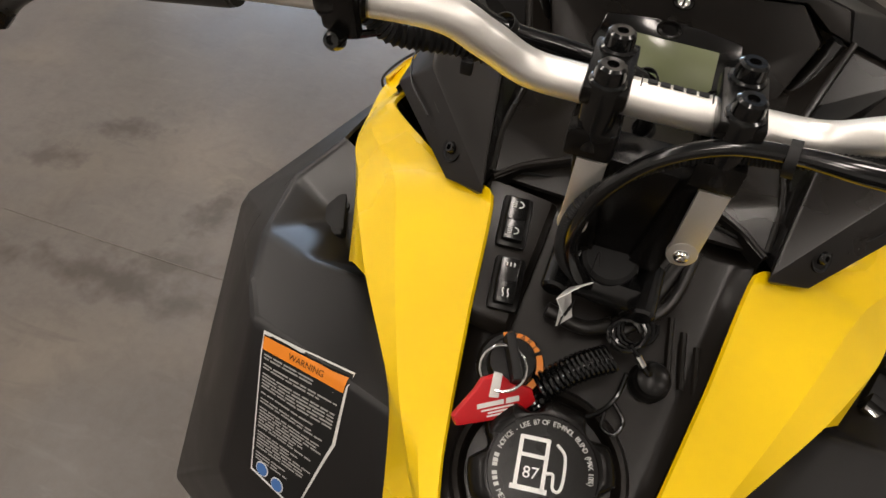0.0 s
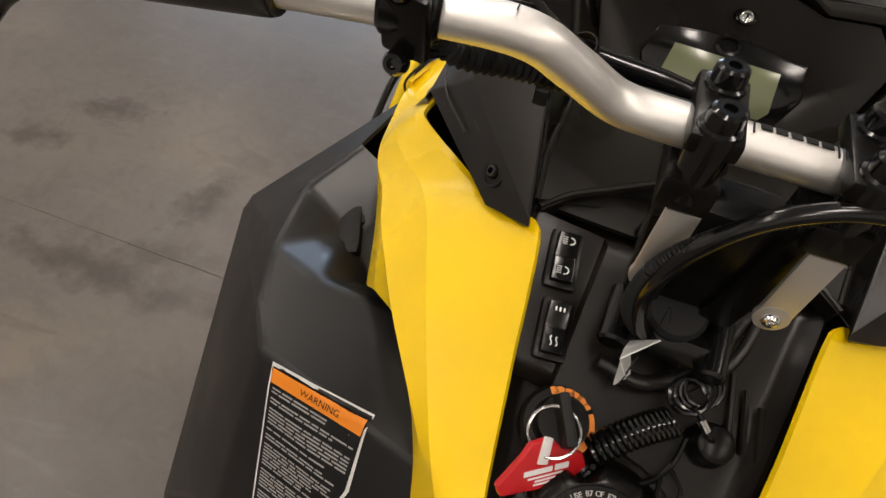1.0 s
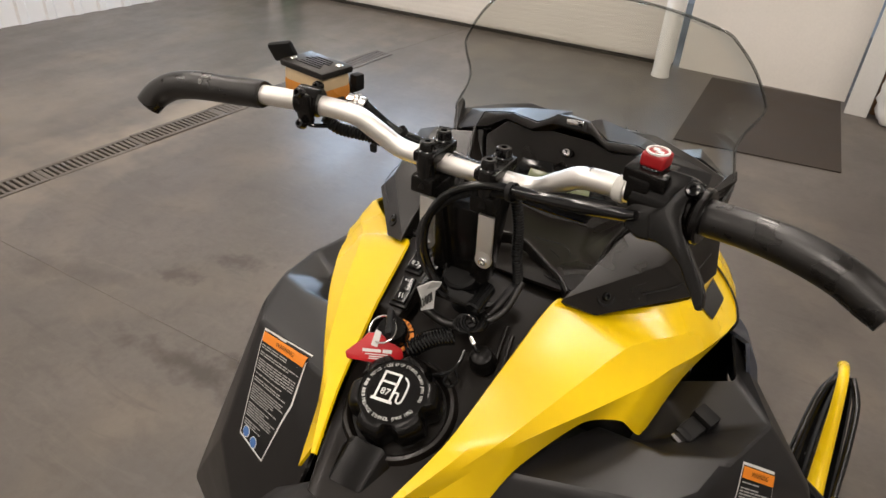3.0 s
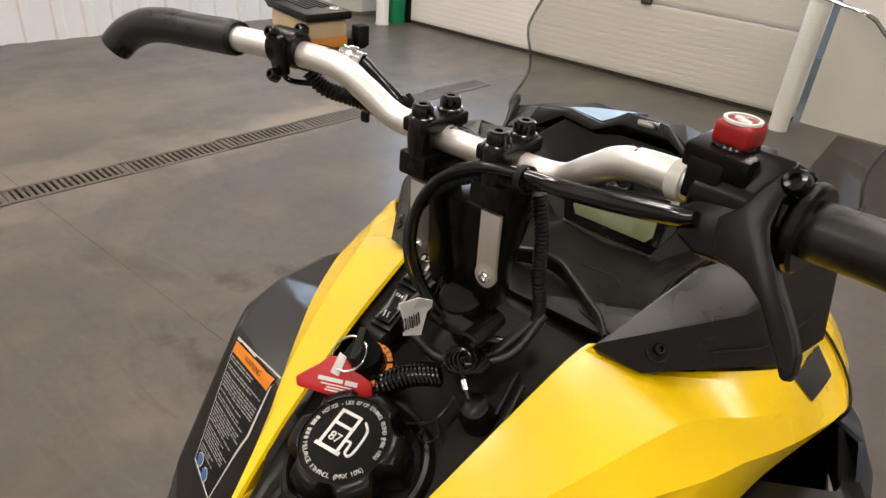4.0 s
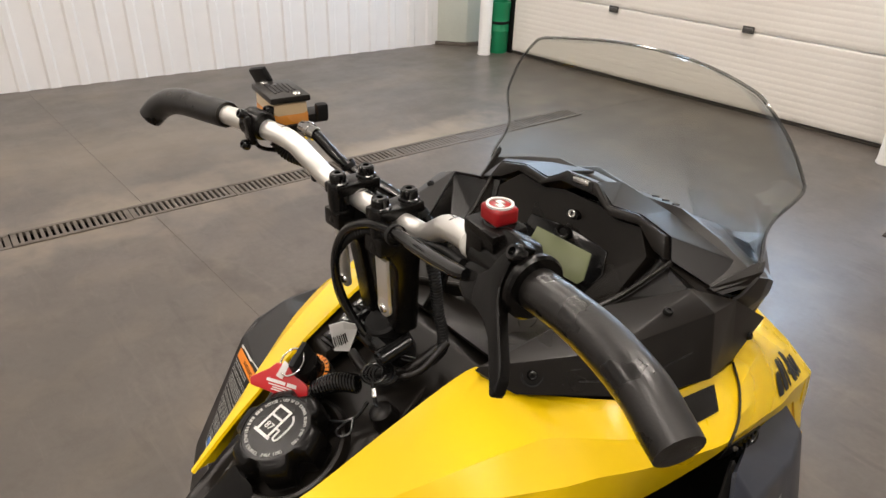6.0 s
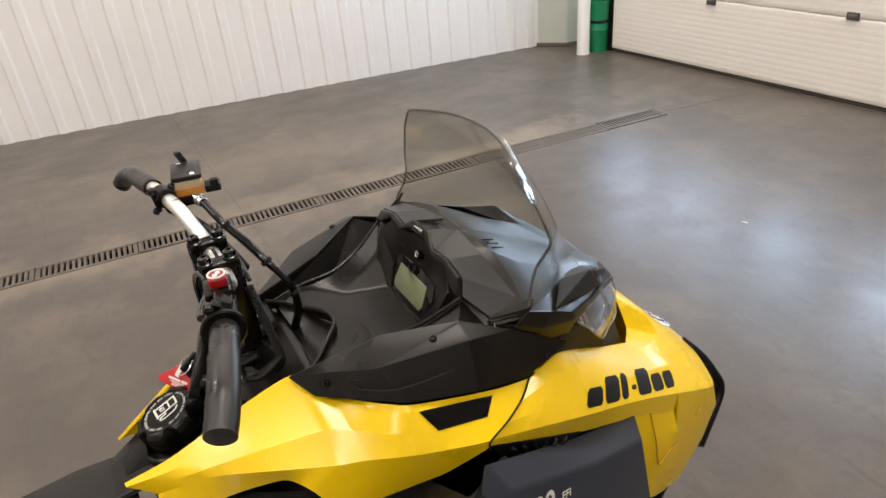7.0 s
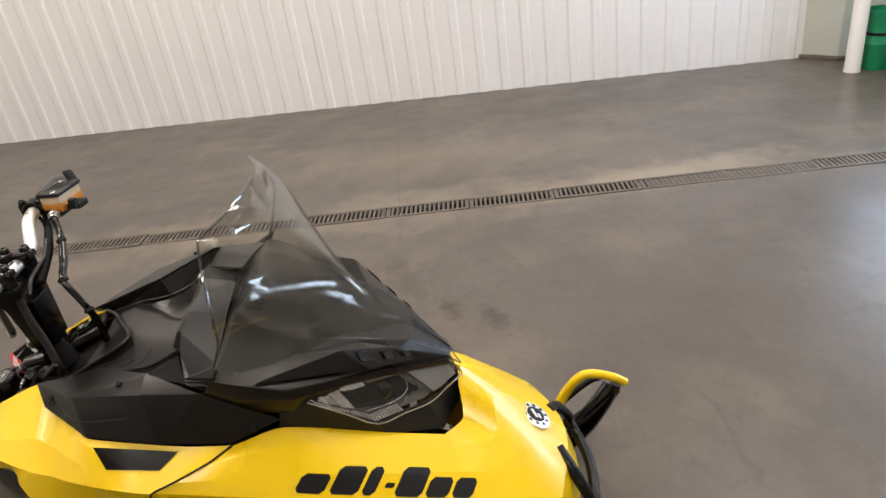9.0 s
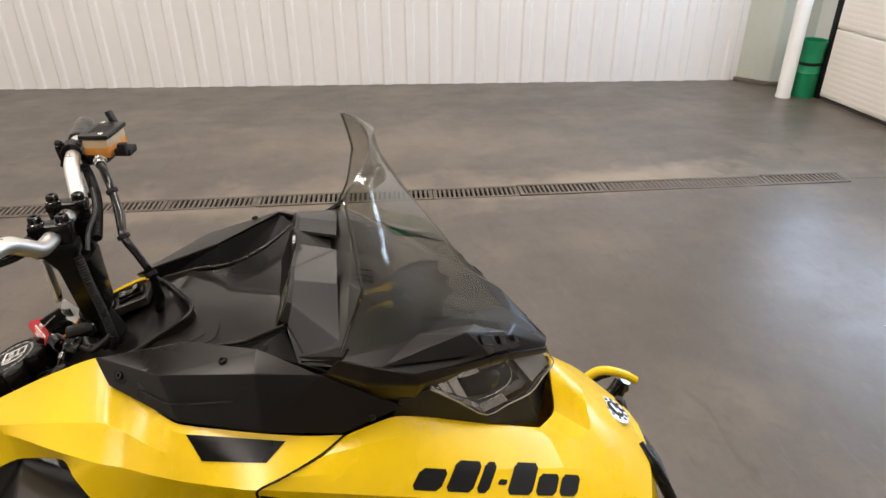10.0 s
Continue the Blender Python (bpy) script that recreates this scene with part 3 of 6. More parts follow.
# yellow side panels behind the seam
REAR = [
    [(0.058, -0.278, 0.905), (0.081, -0.205, 0.938), (0.098, -0.110, 0.988), (0.113, -0.016, 1.026), (0.148, 0.018, 0.999), (0.198, 0.062, 1.001), (0.243, 0.107, 1.006), (0.247, 0.190, 0.984), (0.246, 0.255, 0.967), (0.236, 0.315, 0.950)],
    [(0.064, -0.277, 0.902), (0.102, -0.198, 0.933), (0.124, -0.100, 0.976), (0.142, -0.010, 1.009), (0.166, 0.024, 0.999), (0.210, 0.064, 0.998), (0.252, 0.108, 0.999), (0.255, 0.190, 0.978), (0.253, 0.252, 0.962), (0.244, 0.310, 0.946)],
    [(0.074, -0.256, 0.892), (0.128, -0.172, 0.934), (0.170, -0.082, 0.965), (0.202, -0.004, 0.984), (0.220, 0.030, 0.981), (0.246, 0.066, 0.977), (0.270, 0.110, 0.974), (0.278, 0.185, 0.960), (0.274, 0.235, 0.952), (0.266, 0.280, 0.944)],
    [(0.082, -0.240, 0.882), (0.144, -0.156, 0.928), (0.200, -0.076, 0.945), (0.240, -0.006, 0.951), (0.254, 0.032, 0.951), (0.271, 0.070, 0.950), (0.285, 0.112, 0.947), (0.298, 0.165, 0.942), (0.302, 0.204, 0.936), (0.290, 0.240, 0.940)],
    [(0.113, -0.250, 0.818), (0.142, -0.158, 0.880), (0.188, -0.074, 0.913), (0.226, -0.046, 0.914), (0.246, -0.014, 0.872), (0.254, 0.040, 0.868), (0.260, 0.100, 0.868), (0.272, 0.145, 0.878), (0.299, 0.203, 0.920), (0.290, 0.238, 0.934)],
]
# the left panel stands a little fuller at its shoulder and falls away sooner before it
FALL = (0, 0, 0, 0, 0.0, 0.005, 0.013, 0.016, 0.010, 0)
FULL = (0, 0, 0, 0, 0.002, 0.005, 0.004, 0, 0, 0)
for s in SIDES:
    rear = REAR if s > 0 else [[(x + FULL[k], y - 0.6 * FALL[k], z - FALL[k]) for k, (x, y, z) in enumerate(row)] for row in REAR]
    p = part("side_panel", loft(rear, s, 6, 0.004), YELLOW, sled, "glossy yellow moulded side panel", 13)
    vent = from_faces(sided([(0.253, 0.118, 0.996), (0.254, 0.238, 0.967), (0.275, 0.214, 0.954), (0.279, 0.136, 0.972)], s), [(0, 1, 2, 3)])
    part("panel_vent", drape(vent, tree_of(p), (-s * 0.8, 0, -0.6), 0.0016, 5), SATIN, p, "satin black vent insert")

# yellow hood before the seam
FLANK = [
    [(0.236, 0.317, 0.950), (0.213, 0.385, 0.953), (0.180, 0.460, 0.908), (0.145, 0.545, 0.852), (0.108, 0.632, 0.798)],
    [(0.266, 0.284, 0.945), (0.236, 0.388, 0.935), (0.204, 0.470, 0.892), (0.172, 0.555, 0.842), (0.136, 0.645, 0.791)],
    [(0.291, 0.240, 0.941), (0.262, 0.398, 0.898), (0.238, 0.480, 0.862), (0.210, 0.570, 0.818), (0.180, 0.655, 0.776)],
    [(0.302, 0.206, 0.936), (0.281, 0.400, 0.866), (0.264, 0.480, 0.831), (0.246, 0.570, 0.789), (0.226, 0.662, 0.740)],
    [(0.299, 0.206, 0.920), (0.264, 0.398, 0.815), (0.256, 0.480, 0.786), (0.246, 0.560, 0.752), (0.232, 0.650, 0.700)],
]
NOSE = [
    [(0.108, 0.632, 0.798), (0.070, 0.668, 0.797), (0.034, 0.668, 0.848), (0.016, 0.673, 0.862), (0.0, 0.675, 0.864)],
    [(0.136, 0.645, 0.791), (0.104, 0.722, 0.775), (0.060, 0.728, 0.800), (0.028, 0.728, 0.808), (0.0, 0.728, 0.810)],
    [(0.180, 0.655, 0.776), (0.148, 0.770, 0.722), (0.090, 0.795, 0.728), (0.044, 0.800, 0.732), (0.0, 0.801, 0.733)],
    [(0.226, 0.662, 0.740), (0.188, 0.810, 0.660), (0.115, 0.845, 0.668), (0.056, 0.862, 0.671), (0.0, 0.868, 0.672)],
    [(0.228, 0.664, 0.722), (0.190, 0.824, 0.600), (0.120, 0.868, 0.600), (0.058, 0.882, 0.600), (0.0, 0.886, 0.600)],
    [(0.246, 0.650, 0.600), (0.206, 0.776, 0.540), (0.130, 0.830, 0.520), (0.060, 0.850, 0.515), (0.0, 0.855, 0.515)],
    [(0.240, 0.640, 0.500), (0.210, 0.720, 0.465), (0.130, 0.800, 0.430), (0.060, 0.820, 0.425), (0.0, 0.825, 0.425)],
]
STRUT = [
    [(0.250, 0.530, 0.768), (0.240, 0.585, 0.742), (0.232, 0.650, 0.705)],
    [(0.256, 0.535, 0.720), (0.252, 0.590, 0.700), (0.246, 0.652, 0.660)],
    [(0.266, 0.548, 0.640), (0.262, 0.590, 0.620), (0.252, 0.650, 0.600)],
    [(0.262, 0.552, 0.550), (0.254, 0.595, 0.520), (0.242, 0.640, 0.500)],
]
hood = part("hood", join(*[b for s in SIDES for b in (loft(FLANK, s, 5, 0.004), loft(NOSE, s, 5, 0.004), loft(STRUT, s, 4, 0.004))]), YELLOW, sled, "glossy yellow hood with sharp creases", 13)
for s in SIDES:
    # shut line between hood and side panel, and the strut's pressed groove, its shade a darker yellow
    part("shut_line", tube(sided([(0.238, 0.314, 0.952), (0.266, 0.282, 0.948), (0.292, 0.238, 0.944), (0.304, 0.204, 0.937), (0.301, 0.202, 0.918)], s), 0.0016, 4, 6), MATT, hood)
    part("groove", tube(sided([(0.244, 0.575, 0.748), (0.262, 0.578, 0.690), (0.270, 0.580, 0.640), (0.262, 0.600, 0.628), (0.252, 0.650, 0.645)], s), 0.0018, 5, 6), surface("groove_shade", (0.45, 0.25, 0.01), 0.4), hood)

# decal: six slanted blocks, and round badge on the nose
dmx = frame3((0.2745, 0.3974, 0.8749), (-0.172, 0.898, -0.412), (-0.60, 0.21, 0.74))
cells = ((0.0, 0.046, 0.030, 0.0), (0.054, 0.046, 0.042, 0.0), (0.106, 0.022, 0.042, 0.0), (0.140, 0.016, 0.008, 0.012), (0.161, 0.048, 0.043, 0.0), (0.215, 0.042, 0.030, 0.0), (0.263, 0.039, 0.030, 0.0))


def slanted(x, w, h, y=0.0, r=0.006):
    """A slanted block with cut corners."""
    k = 0.40
    r = min(r, 0.3 * w, 0.3 * h)
    pts = [(x + r, y), (x + w - r, y), (x + w, y + r), (x + w, y + h - r), (x + w - r, y + h), (x + r, y + h), (x, y + h - r), (x, y + r)]
    return [(px + k * py, py) for px, py in pts]


target = tree_of(hood)
for s in SIDES:
    m = dmx if s > 0 else Matrix.Translation((2 * CENTRE, 0, 0)) @ Matrix.Diagonal((-1, 1, 1, 1)) @ dmx
    for x, w, h, y in cells:
        part("decal", drape(flat(slanted(x, w, h, y), m), target, (-s * 0.85, -0.1, -0.5), 0.0009, 5), BLACKINK, hood, "black slanted block decal")
bhit = target.ray_cast(Vector((0.013, 0.846, 0.806)), Vector((0, -0.45, -0.9)))[0]
bm_ = frame3(bhit + Vector((0, 0.0006, 0.0010)), (-1, 0, 0), (0, -0.83, 0.55))
badge = part("badge", spun([(0, 0.003), (0.030, 0.003), (0.034, 0.0012), (0.034, -0.008)], bm_, 36), SILVER, hood, "round silver badge with a dark centre")
part("badge_centre", spun([(0, 0.0038), (0.0195, 0.0038), (0.0195, 0.002)], bm_, 24), BLACKINK, badge)
part("badge_mark", join(block(0.022, 0.0065, 0.002, bm_ @ pose(0.001, 0.003, 0.0038, 0, 0, 25), 0.0008), block(0.012, 0.005, 0.002, bm_ @ pose(-0.002, -0.008, 0.0038, 0, 0, 25), 0.0008)), SILVER, badge)
for k in range(10):
    a = k * math.pi / 5
    part("badge_notch", block(0.007, 0.007, 0.002, bm_ @ pose(0.0250 * math.cos(a), 0.0250 * math.sin(a), 0.0026, 0, 0, math.degrees(a)), 0.001), BLACKINK, badge)

# side mouldings beside the knees, each a top ledge, a rear face, a pocket and an outer flank
KNEE = [(0.126, -0.160, 0.868), (0.304, -0.113, 0.866), (0.325, -0.080, 0.874), (0.285, -0.037, 0.887), (0.200, -0.036, 0.880), (0.245, 0.005, 0.838), (0.300, 0.060, 0.838),
        (0.360, 0.080, 0.866), (0.462, 0.120, 0.740), (0.330, 0.150, 0.878), (0.305, 0.225, 0.900), (0.266, 0.400, 0.803), (0.262, 0.525, 0.755), (0.270, 0.535, 0.480),
        (0.425, -0.170, 0.480), (0.455, 0.180, 0.480), (0.200, -0.292, 0.480), (0.236, 0.110, 0.858), (0.100, -0.252, 0.822), (0.372, 0.320, 0.640), (0.330, 0.500, 0.580), (0.335, 0.480, 0.480), (0.345, -0.014, 0.876), (0.320, -0.202, 0.690), (0.126, -0.226, 0.771), (0.230, -0.272, 0.603)]
KNEE_F = [(0, 1, 3, 4), (1, 2, 22, 3), (4, 3, 5), (3, 22, 7, 6, 5), (5, 6, 17), (6, 7, 9, 17), (7, 8, 10, 9), (2, 8, 22), (22, 8, 7), (2, 14, 8), (1, 14, 2), (0, 1, 23, 25, 24), (1, 14, 23), (23, 14, 16, 25), (18, 24, 0), (18, 16, 25, 24),
          (8, 19, 10), (8, 15, 21, 20, 19), (20, 21, 13, 12), (14, 15, 8)]
knees = {}
for s in SIDES:
    # the right flank bulges out further
    knee_v, knee_f = list(KNEE), list(KNEE_F)
    if s < 0:
        knee_f += [(10, 19, 20, 11), (11, 20, 12)]
        knee_v[8], knee_v[14] = (0.472, 0.120, 0.750), (0.452, -0.170, 0.480)
    if s > 0:
        knee_v[1], knee_v[2], knee_v[22], knee_v[7], knee_v[8] = (0.305, -0.115, 0.886), (0.332, -0.072, 0.878), (0.354, -0.010, 0.894), (0.384, 0.085, 0.886), (0.466, 0.120, 0.770)
    knee = knees[s] = part("side_moulding", shell(sided(knee_v, s), knee_f, 1, 0.004, 0.008, 3), GREYBLUE, sled, "dark grey moulded side panel", 20)
    lm = frame3(side((0.300, 0.058, 0.848), s), (s * 0.35, 0.9, 0.05), (-s * 0.9, 0.35, 0.2))
    latch = part("latch", join(block(0.062, 0.024, 0.014, lm @ pose(0, 0, 0.006), 0.004), block(0.024, 0.030, 0.020, lm @ pose(0.020, 0, 0.012), 0.005), block(0.012, 0.022, 0.022, lm @ pose(-0.027, 0, 0.008), 0.004)), MATT, knee)
    part("strike", block(0.010, 0.018, 0.006, lm @ pose(-0.036, 0, 0.010), 0.001), CHROME, latch)
    # engraved ribs on the outer flank
    kt = tree_of(knee)
    for a, b in (((0.356, 0.078, 0.862), (0.366, 0.020, 0.832)), ((0.366, 0.020, 0.832), (0.388, -0.040, 0.790)), ((0.400, -0.030, 0.740), (0.396, -0.055, 0.716)), ((0.400, -0.080, 0.640), (0.398, -0.105, 0.616))):
        a, b = Vector(side(a, s)), Vector(side(b, s))
        n = Vector((0, 0.0020, 0.0012))
        part("rib", drape(from_faces([a + n, b + n, b - n, a - n], [(0, 1, 2, 3)]), kt, (-s * 0.8, 0.45, -0.4), 0.0012, 5), MATT, knee)
    # dark mesh vents under the crease
    mesh = [shell(sided([(0.301, 0.206, 0.922), (0.284, 0.300, 0.870), (0.268, 0.396, 0.818), (0.272, 0.330, 0.815), (0.288, 0.225, 0.880)], s), [(0, 1, 2, 3, 4)], 1, 0.006, 0.0)]
    part("vent_mesh", join(*mesh), MATT, knee)
    for k in range(6):
        q = 0.15 + 0.14 * k
        a, b = Vector(side((0.301 - 0.033 * q, 0.212 + 0.175 * q, 0.914 - 0.092 * q), s)), Vector(side((0.291 - 0.018 * q, 0.228 + 0.120 * q, 0.880 - 0.066 * q), s))
        part("vent_bar", tube([a + Vector((s * 0.003, 0, 0)), (a + b) / 2 + Vector((s * 0.005, 0.006, 0)), b + Vector((s * 0.003, 0, 0))], 0.003, 3, 6), GLOSS, knee)
# slate side panel over the engine, with the engine mark
ENGINE = [(0.328, 0.180, 0.924), (0.264, 0.380, 0.808), (0.249, 0.530, 0.774), (0.288, 0.516, 0.750), (0.322, 0.388, 0.802), (0.349, 0.205, 0.874), (0.402, 0.190, 0.700), (0.378, 0.330, 0.660), (0.322, 0.522, 0.600), (0.296, 0.536, 0.500), (0.352, 0.150, 0.860), (0.398, 0.135, 0.700), (0.255, 0.545, 0.500)]
ENGINE_F = [(0, 1, 4, 5), (1, 2, 3, 4), (5, 4, 7, 6), (4, 3, 8, 7), (3, 2, 12, 9, 8), (0, 5, 10), (10, 5, 6, 11)]
engines = {}
for s in (1,):
    engines[s] = part("engine_panel", shell(sided(ENGINE, s), ENGINE_F, 1, 0.005, 0.006, 3), SLATE, sled, "slate-grey plastic engine side panel")
kt = tree_of(engines[1])
for txt, size, at in (("600", 0.048, (0.352, 0.246, 0.815)), ("EFI", 0.0175, (0.340, 0.306, 0.799))):
    mk = lettering(txt, size, frame3(at, (-0.20, 0.95, -0.22), (-0.30, 0.12, 0.92)), 0.0, 0.1, bold=size * 0.022)
    part("engine_mark", drape(mk, kt, (-0.88, -0.15, -0.42), 0.0014, 0), WHITEINK, engines[1], "white printed engine mark")


def warning_sticker(corners, parent, way):
    """A white-edged black label: orange heading, rows of unreadable print, two round blue signs."""
    tl, tr, br, foot, bl = [Vector(c) for c in corners]
    x = (tr - tl).normalized()
    down = (bl - tl)
    y = -(down - x * down.dot(x)).normalized()
    z = x.cross(y)
    m = Matrix.Translation(tl) @ Matrix((x, y, z)).transposed().to_4x4()
    inv = m.inverted()
    pts = [(inv @ p) for p in (tl, tr, br, foot, bl)]
    out = [(p.x, p.y) for p in pts]
    cx, cy = sum(p[0] for p in out) / 5, sum(p[1] for p in out) / 5

    def shrunk(d):
        res = []
        for px, py in out:
            v = Vector((px - cx, py - cy))
            v *= 1 - d / v.length
            res.append((cx + v.x, cy + v.y))
        return res

    target = tree_of(parent)
    base = part("warning_label", drape(flat(out, m), target, way, 0.0009, 6), WHITEINK, parent, "white-edged black warning label")
    part("label_field", drape(flat(shrunk(0.0035), m), target, way, 0.0013, 6), BLACKINK, base)
    field = shrunk(0.005)
    left = lambda v: np.interp(-v, [-field[0][1], -field[4][1], -field[3][1]], [field[0][0], field[4][0], field[3][0]])
    right = lambda v: np.interp(-v, [-field[1][1], -field[2][1], -field[3][1]], [field[1][0], field[2][0], field[3][0]])
    h = 0.0135
    top_y = min(field[0][1], field[1][1]) - 0.002
    head = [field[0], field[1], (float(right(field[1][1] - h)), field[1][1] - h), (float(left(field[0][1] - h)), field[0][1] - h)]
    part("heading", drape(flat(head, m), target, way, 0.0017, 5), ORANGE, base, "orange heading")
    hx = (head[0][0] + head[1][0]) / 2
    hy = sum(p[1] for p in head) / 4
    slope = math.degrees(math.atan2(field[1][1] - field[0][1], field[1][0] - field[0][0]))
    part("heading_word", drape(lettering("WARNING", 0.0085, m @ pose(hx + 0.004, hy, 0.0, 0, 0, slope), 0.0), target, way, 0.0020, 0), BLACKINK, base)
    rng = random.Random(5)
    bars = []
    y0, end = min(head[2][1], head[3][1]) - 0.004, field[4][1] + 0.012
    row = y0
    while row > end:
        a, b = float(left(row)) + 0.003, float(right(row)) - 0.003
        if b - a > 0.01:
            x0 = a
            stop = b - rng.choice((0, 0, 0.006, 0.02, 0.03))
            while x0 < stop - 0.004:
                w = min(rng.uniform(0.006, 0.020), stop - x0)
                bars.append(flat([(x0, row - 0.00085), (x0 + w, row - 0.00085), (x0 + w, row + 0.00085), (x0, row + 0.00085)], m))
                x0 += w + 0.0018
        row -= 0.0036 if rng.random() < 0.82 else 0.0068
    part("small_print", drape(join(*bars), target, way, 0.0017, 0), GREYINK, base)
    for k in range(2):
        cxk = float(left(end)) + (0.014 + 0.022 * k)
        if cxk + 0.010 < float(right(end)) + 0.004:
            disc = [(math.cos(q * math.pi / 12), math.sin(q * math.pi / 12)) for q in range(24)]
            part("round_sign", drape(flat([(0.0085 * a + cxk, 0.0085 * b + end - 0.006 - 0.006 * k) for a, b in disc], m), target, way, 0.0018, 0), WHITEINK, base)
            part("round_sign", drape(flat([(0.0074 * a + cxk, 0.0074 * b + end - 0.006 - 0.006 * k) for a, b in disc], m), target, way, 0.0023, 0), BLUEINK, base, "round blue sign")
    return base


warning_sticker([(-0.278, -0.126, 0.868), (-0.180, -0.151, 0.882), (-0.176, -0.183, 0.818), (-0.203, -0.220, 0.724), (-0.266, -0.199, 0.725)], knees[-1], (0.28, 0.86, -0.42))
warning_sticker([(0.362, 0.006, 0.884), (0.406, 0.054, 0.842), (0.432, -0.020, 0.668), (0.405, -0.080, 0.640), (0.376, -0.085, 0.735)], knees[1], (-0.84, 0.44, -0.32))

# console and tank between the panels
CON = []
for y, half, edge, mid in ((-0.300, 0.044, 0.874, 0.868), (-0.240, 0.064, 0.900, 0.898), (-0.150, 0.085, 0.942, 0.928), (-0.060, 0.100, 0.982, 0.964), (0.012, 0.112, 1.006, 0.998), (0.060, 0.122, 1.010, 1.000)):
    CON.append([(CENTRE + k * half, y, edge if abs(k) == 1 else mid + (0.0 if abs(k) < 0.6 else 0.10) * (edge - mid)) for k in (-1, -0.86, -0.5, 0, 0.5, 0.86, 1)])
console = part("console", loft(CON, 1, 2, 0.006, 0.003), BLACK, sled, "black grained console")
for k in range(3):
    part("rib", tube([(0.066 + 0.012 * k, -0.045 - 0.008 * k, 0.980 - 0.003 * k), (0.074 + 0.012 * k, -0.085 - 0.008 * k, 0.961 - 0.003 * k)], 0.0026, 3, 6), BLACK, console)
# raised plinth for the switches
part("switch_plinth", soften(from_faces([(-0.104, -0.105, 0.968), (-0.052, -0.105, 0.962), (-0.046, 0.010, 1.008), (-0.112, 0.010, 1.014), (-0.098, -0.100, 0.984), (-0.056, -0.100, 0.979), (-0.052, 0.004, 1.018), (-0.106, 0.004, 1.024)],
     [(0, 1, 2, 3), (4, 5, 6, 7), (0, 1, 5, 4), (1, 2, 6, 5), (2, 3, 7, 6), (3, 0, 4, 7)]), 0.004, 2, 20), BLACK, console)


def rocker(cx, cy, cz, kind):
    m = frame3((cx, cy, cz), (1, 0.16, -0.05), (-0.16, 0.92, 0.36))
    frame_ = part("switch", prism([(-0.0125, -0.023), (0.0125, -0.023), (0.0125, 0.023), (-0.0125, 0.023)], -0.006, 0.003, m, 0.0045), SATIN, console, "black rocker switch")
    part("rocker", soften(from_faces([(-0.0088, -0.019, 0.002), (0.0088, -0.019, 0.002), (0.0088, 0.019, 0.002), (-0.0088, 0.019, 0.002), (-0.0080, -0.018, 0.008), (0.0080, -0.018, 0.008), (0.0080, 0.001, 0.0045), (-0.0080, 0.001, 0.0045), (0.0080, 0.018, 0.011), (-0.0080, 0.018, 0.011)],
         [(0, 1, 2, 3), (4, 5, 6, 7), (7, 6, 8, 9), (0, 1, 5, 4), (1, 2, 8, 6, 5), (2, 3, 9, 8), (3, 0, 4, 7, 9)]), 0.0012, 2, 20), GLOSS, frame_)
    ob = frame_.children[0]
    ob.data.transform(m)
    marks = []
    if kind == "lamp":
        for yy, zz in ((-0.010, 0.0072), (0.012, 0.0095)):
            marks += [tube([m @ Vector((0.0005 + 0.0036 * math.cos(a), yy + 0.0028 * math.sin(a), zz)) for a in (-1.5, -0.75, 0, 0.75, 1.5)], 0.0005, 3, 5)]
            marks += [block(0.0034, 0.0005, 0.0007, m @ pose(-0.0030, yy - 0.0024 + 0.0016 * i, zz)) for i in range(4)]
    else:
        marks += [tube([m @ Vector((-0.002 + 0.004 * i + 0.0007 * math.sin(q * 1.6), -0.013 + 0.0017 * q, 0.0078)) for q in range(5)], 0.0005, 3, 5) for i in range(2)]
        marks += [block(0.0012, 0.003, 0.0007, m @ pose(-0.003 + 0.003 * i, 0.013, 0.0098)) for i in range(3)]
    part("switch_mark", join(*marks), WHITEINK, frame_)


rocker(-0.076, -0.026, 1.012, "lamp")
rocker(-0.066, -0.074, 0.993, "heat")

# ignition knob with its printed ring
im = frame3((-0.043, -0.128, 0.966), (1, 0.08, -0.02), (-0.08, 0.92, 0.36))
ign = part("ignition_switch", spun([(0.026, -0.006), (0.026, 0.005), (0.0235, 0.008), (0.0185, 0.008), (0.018, 0.022), (0.0165, 0.026), (0.0, 0.026)], im, 32), SATIN, console, "round black ignition switch")
arc = []
for a0, a1 in ((40, 118), (-42, 32)):
    vs = [((0.0195 if j else 0.0245) * math.cos(radians(a)), (0.0195 if j else 0.0245) * math.sin(radians(a))) for j, rng_ in ((0, np.linspace(a0, a1, 9)), (1, np.linspace(a1, a0, 9))) for a in rng_]
    arc.append(prism(vs, 0.004, 0.0088, im))
part("ring_print", join(*arc), ORANGE, ign, "orange printed ring")
word = []
for i, ch in enumerate("START"):
    a = radians(108 - 14.5 * i)
    word.append(lettering(ch, 0.0062, im @ pose(0.0220 * math.cos(a), 0.0220 * math.sin(a), 0.0088, 0, 0, math.degrees(a) - 90), 0.0003))
part("ring_word", join(*word), BLACKINK, ign)
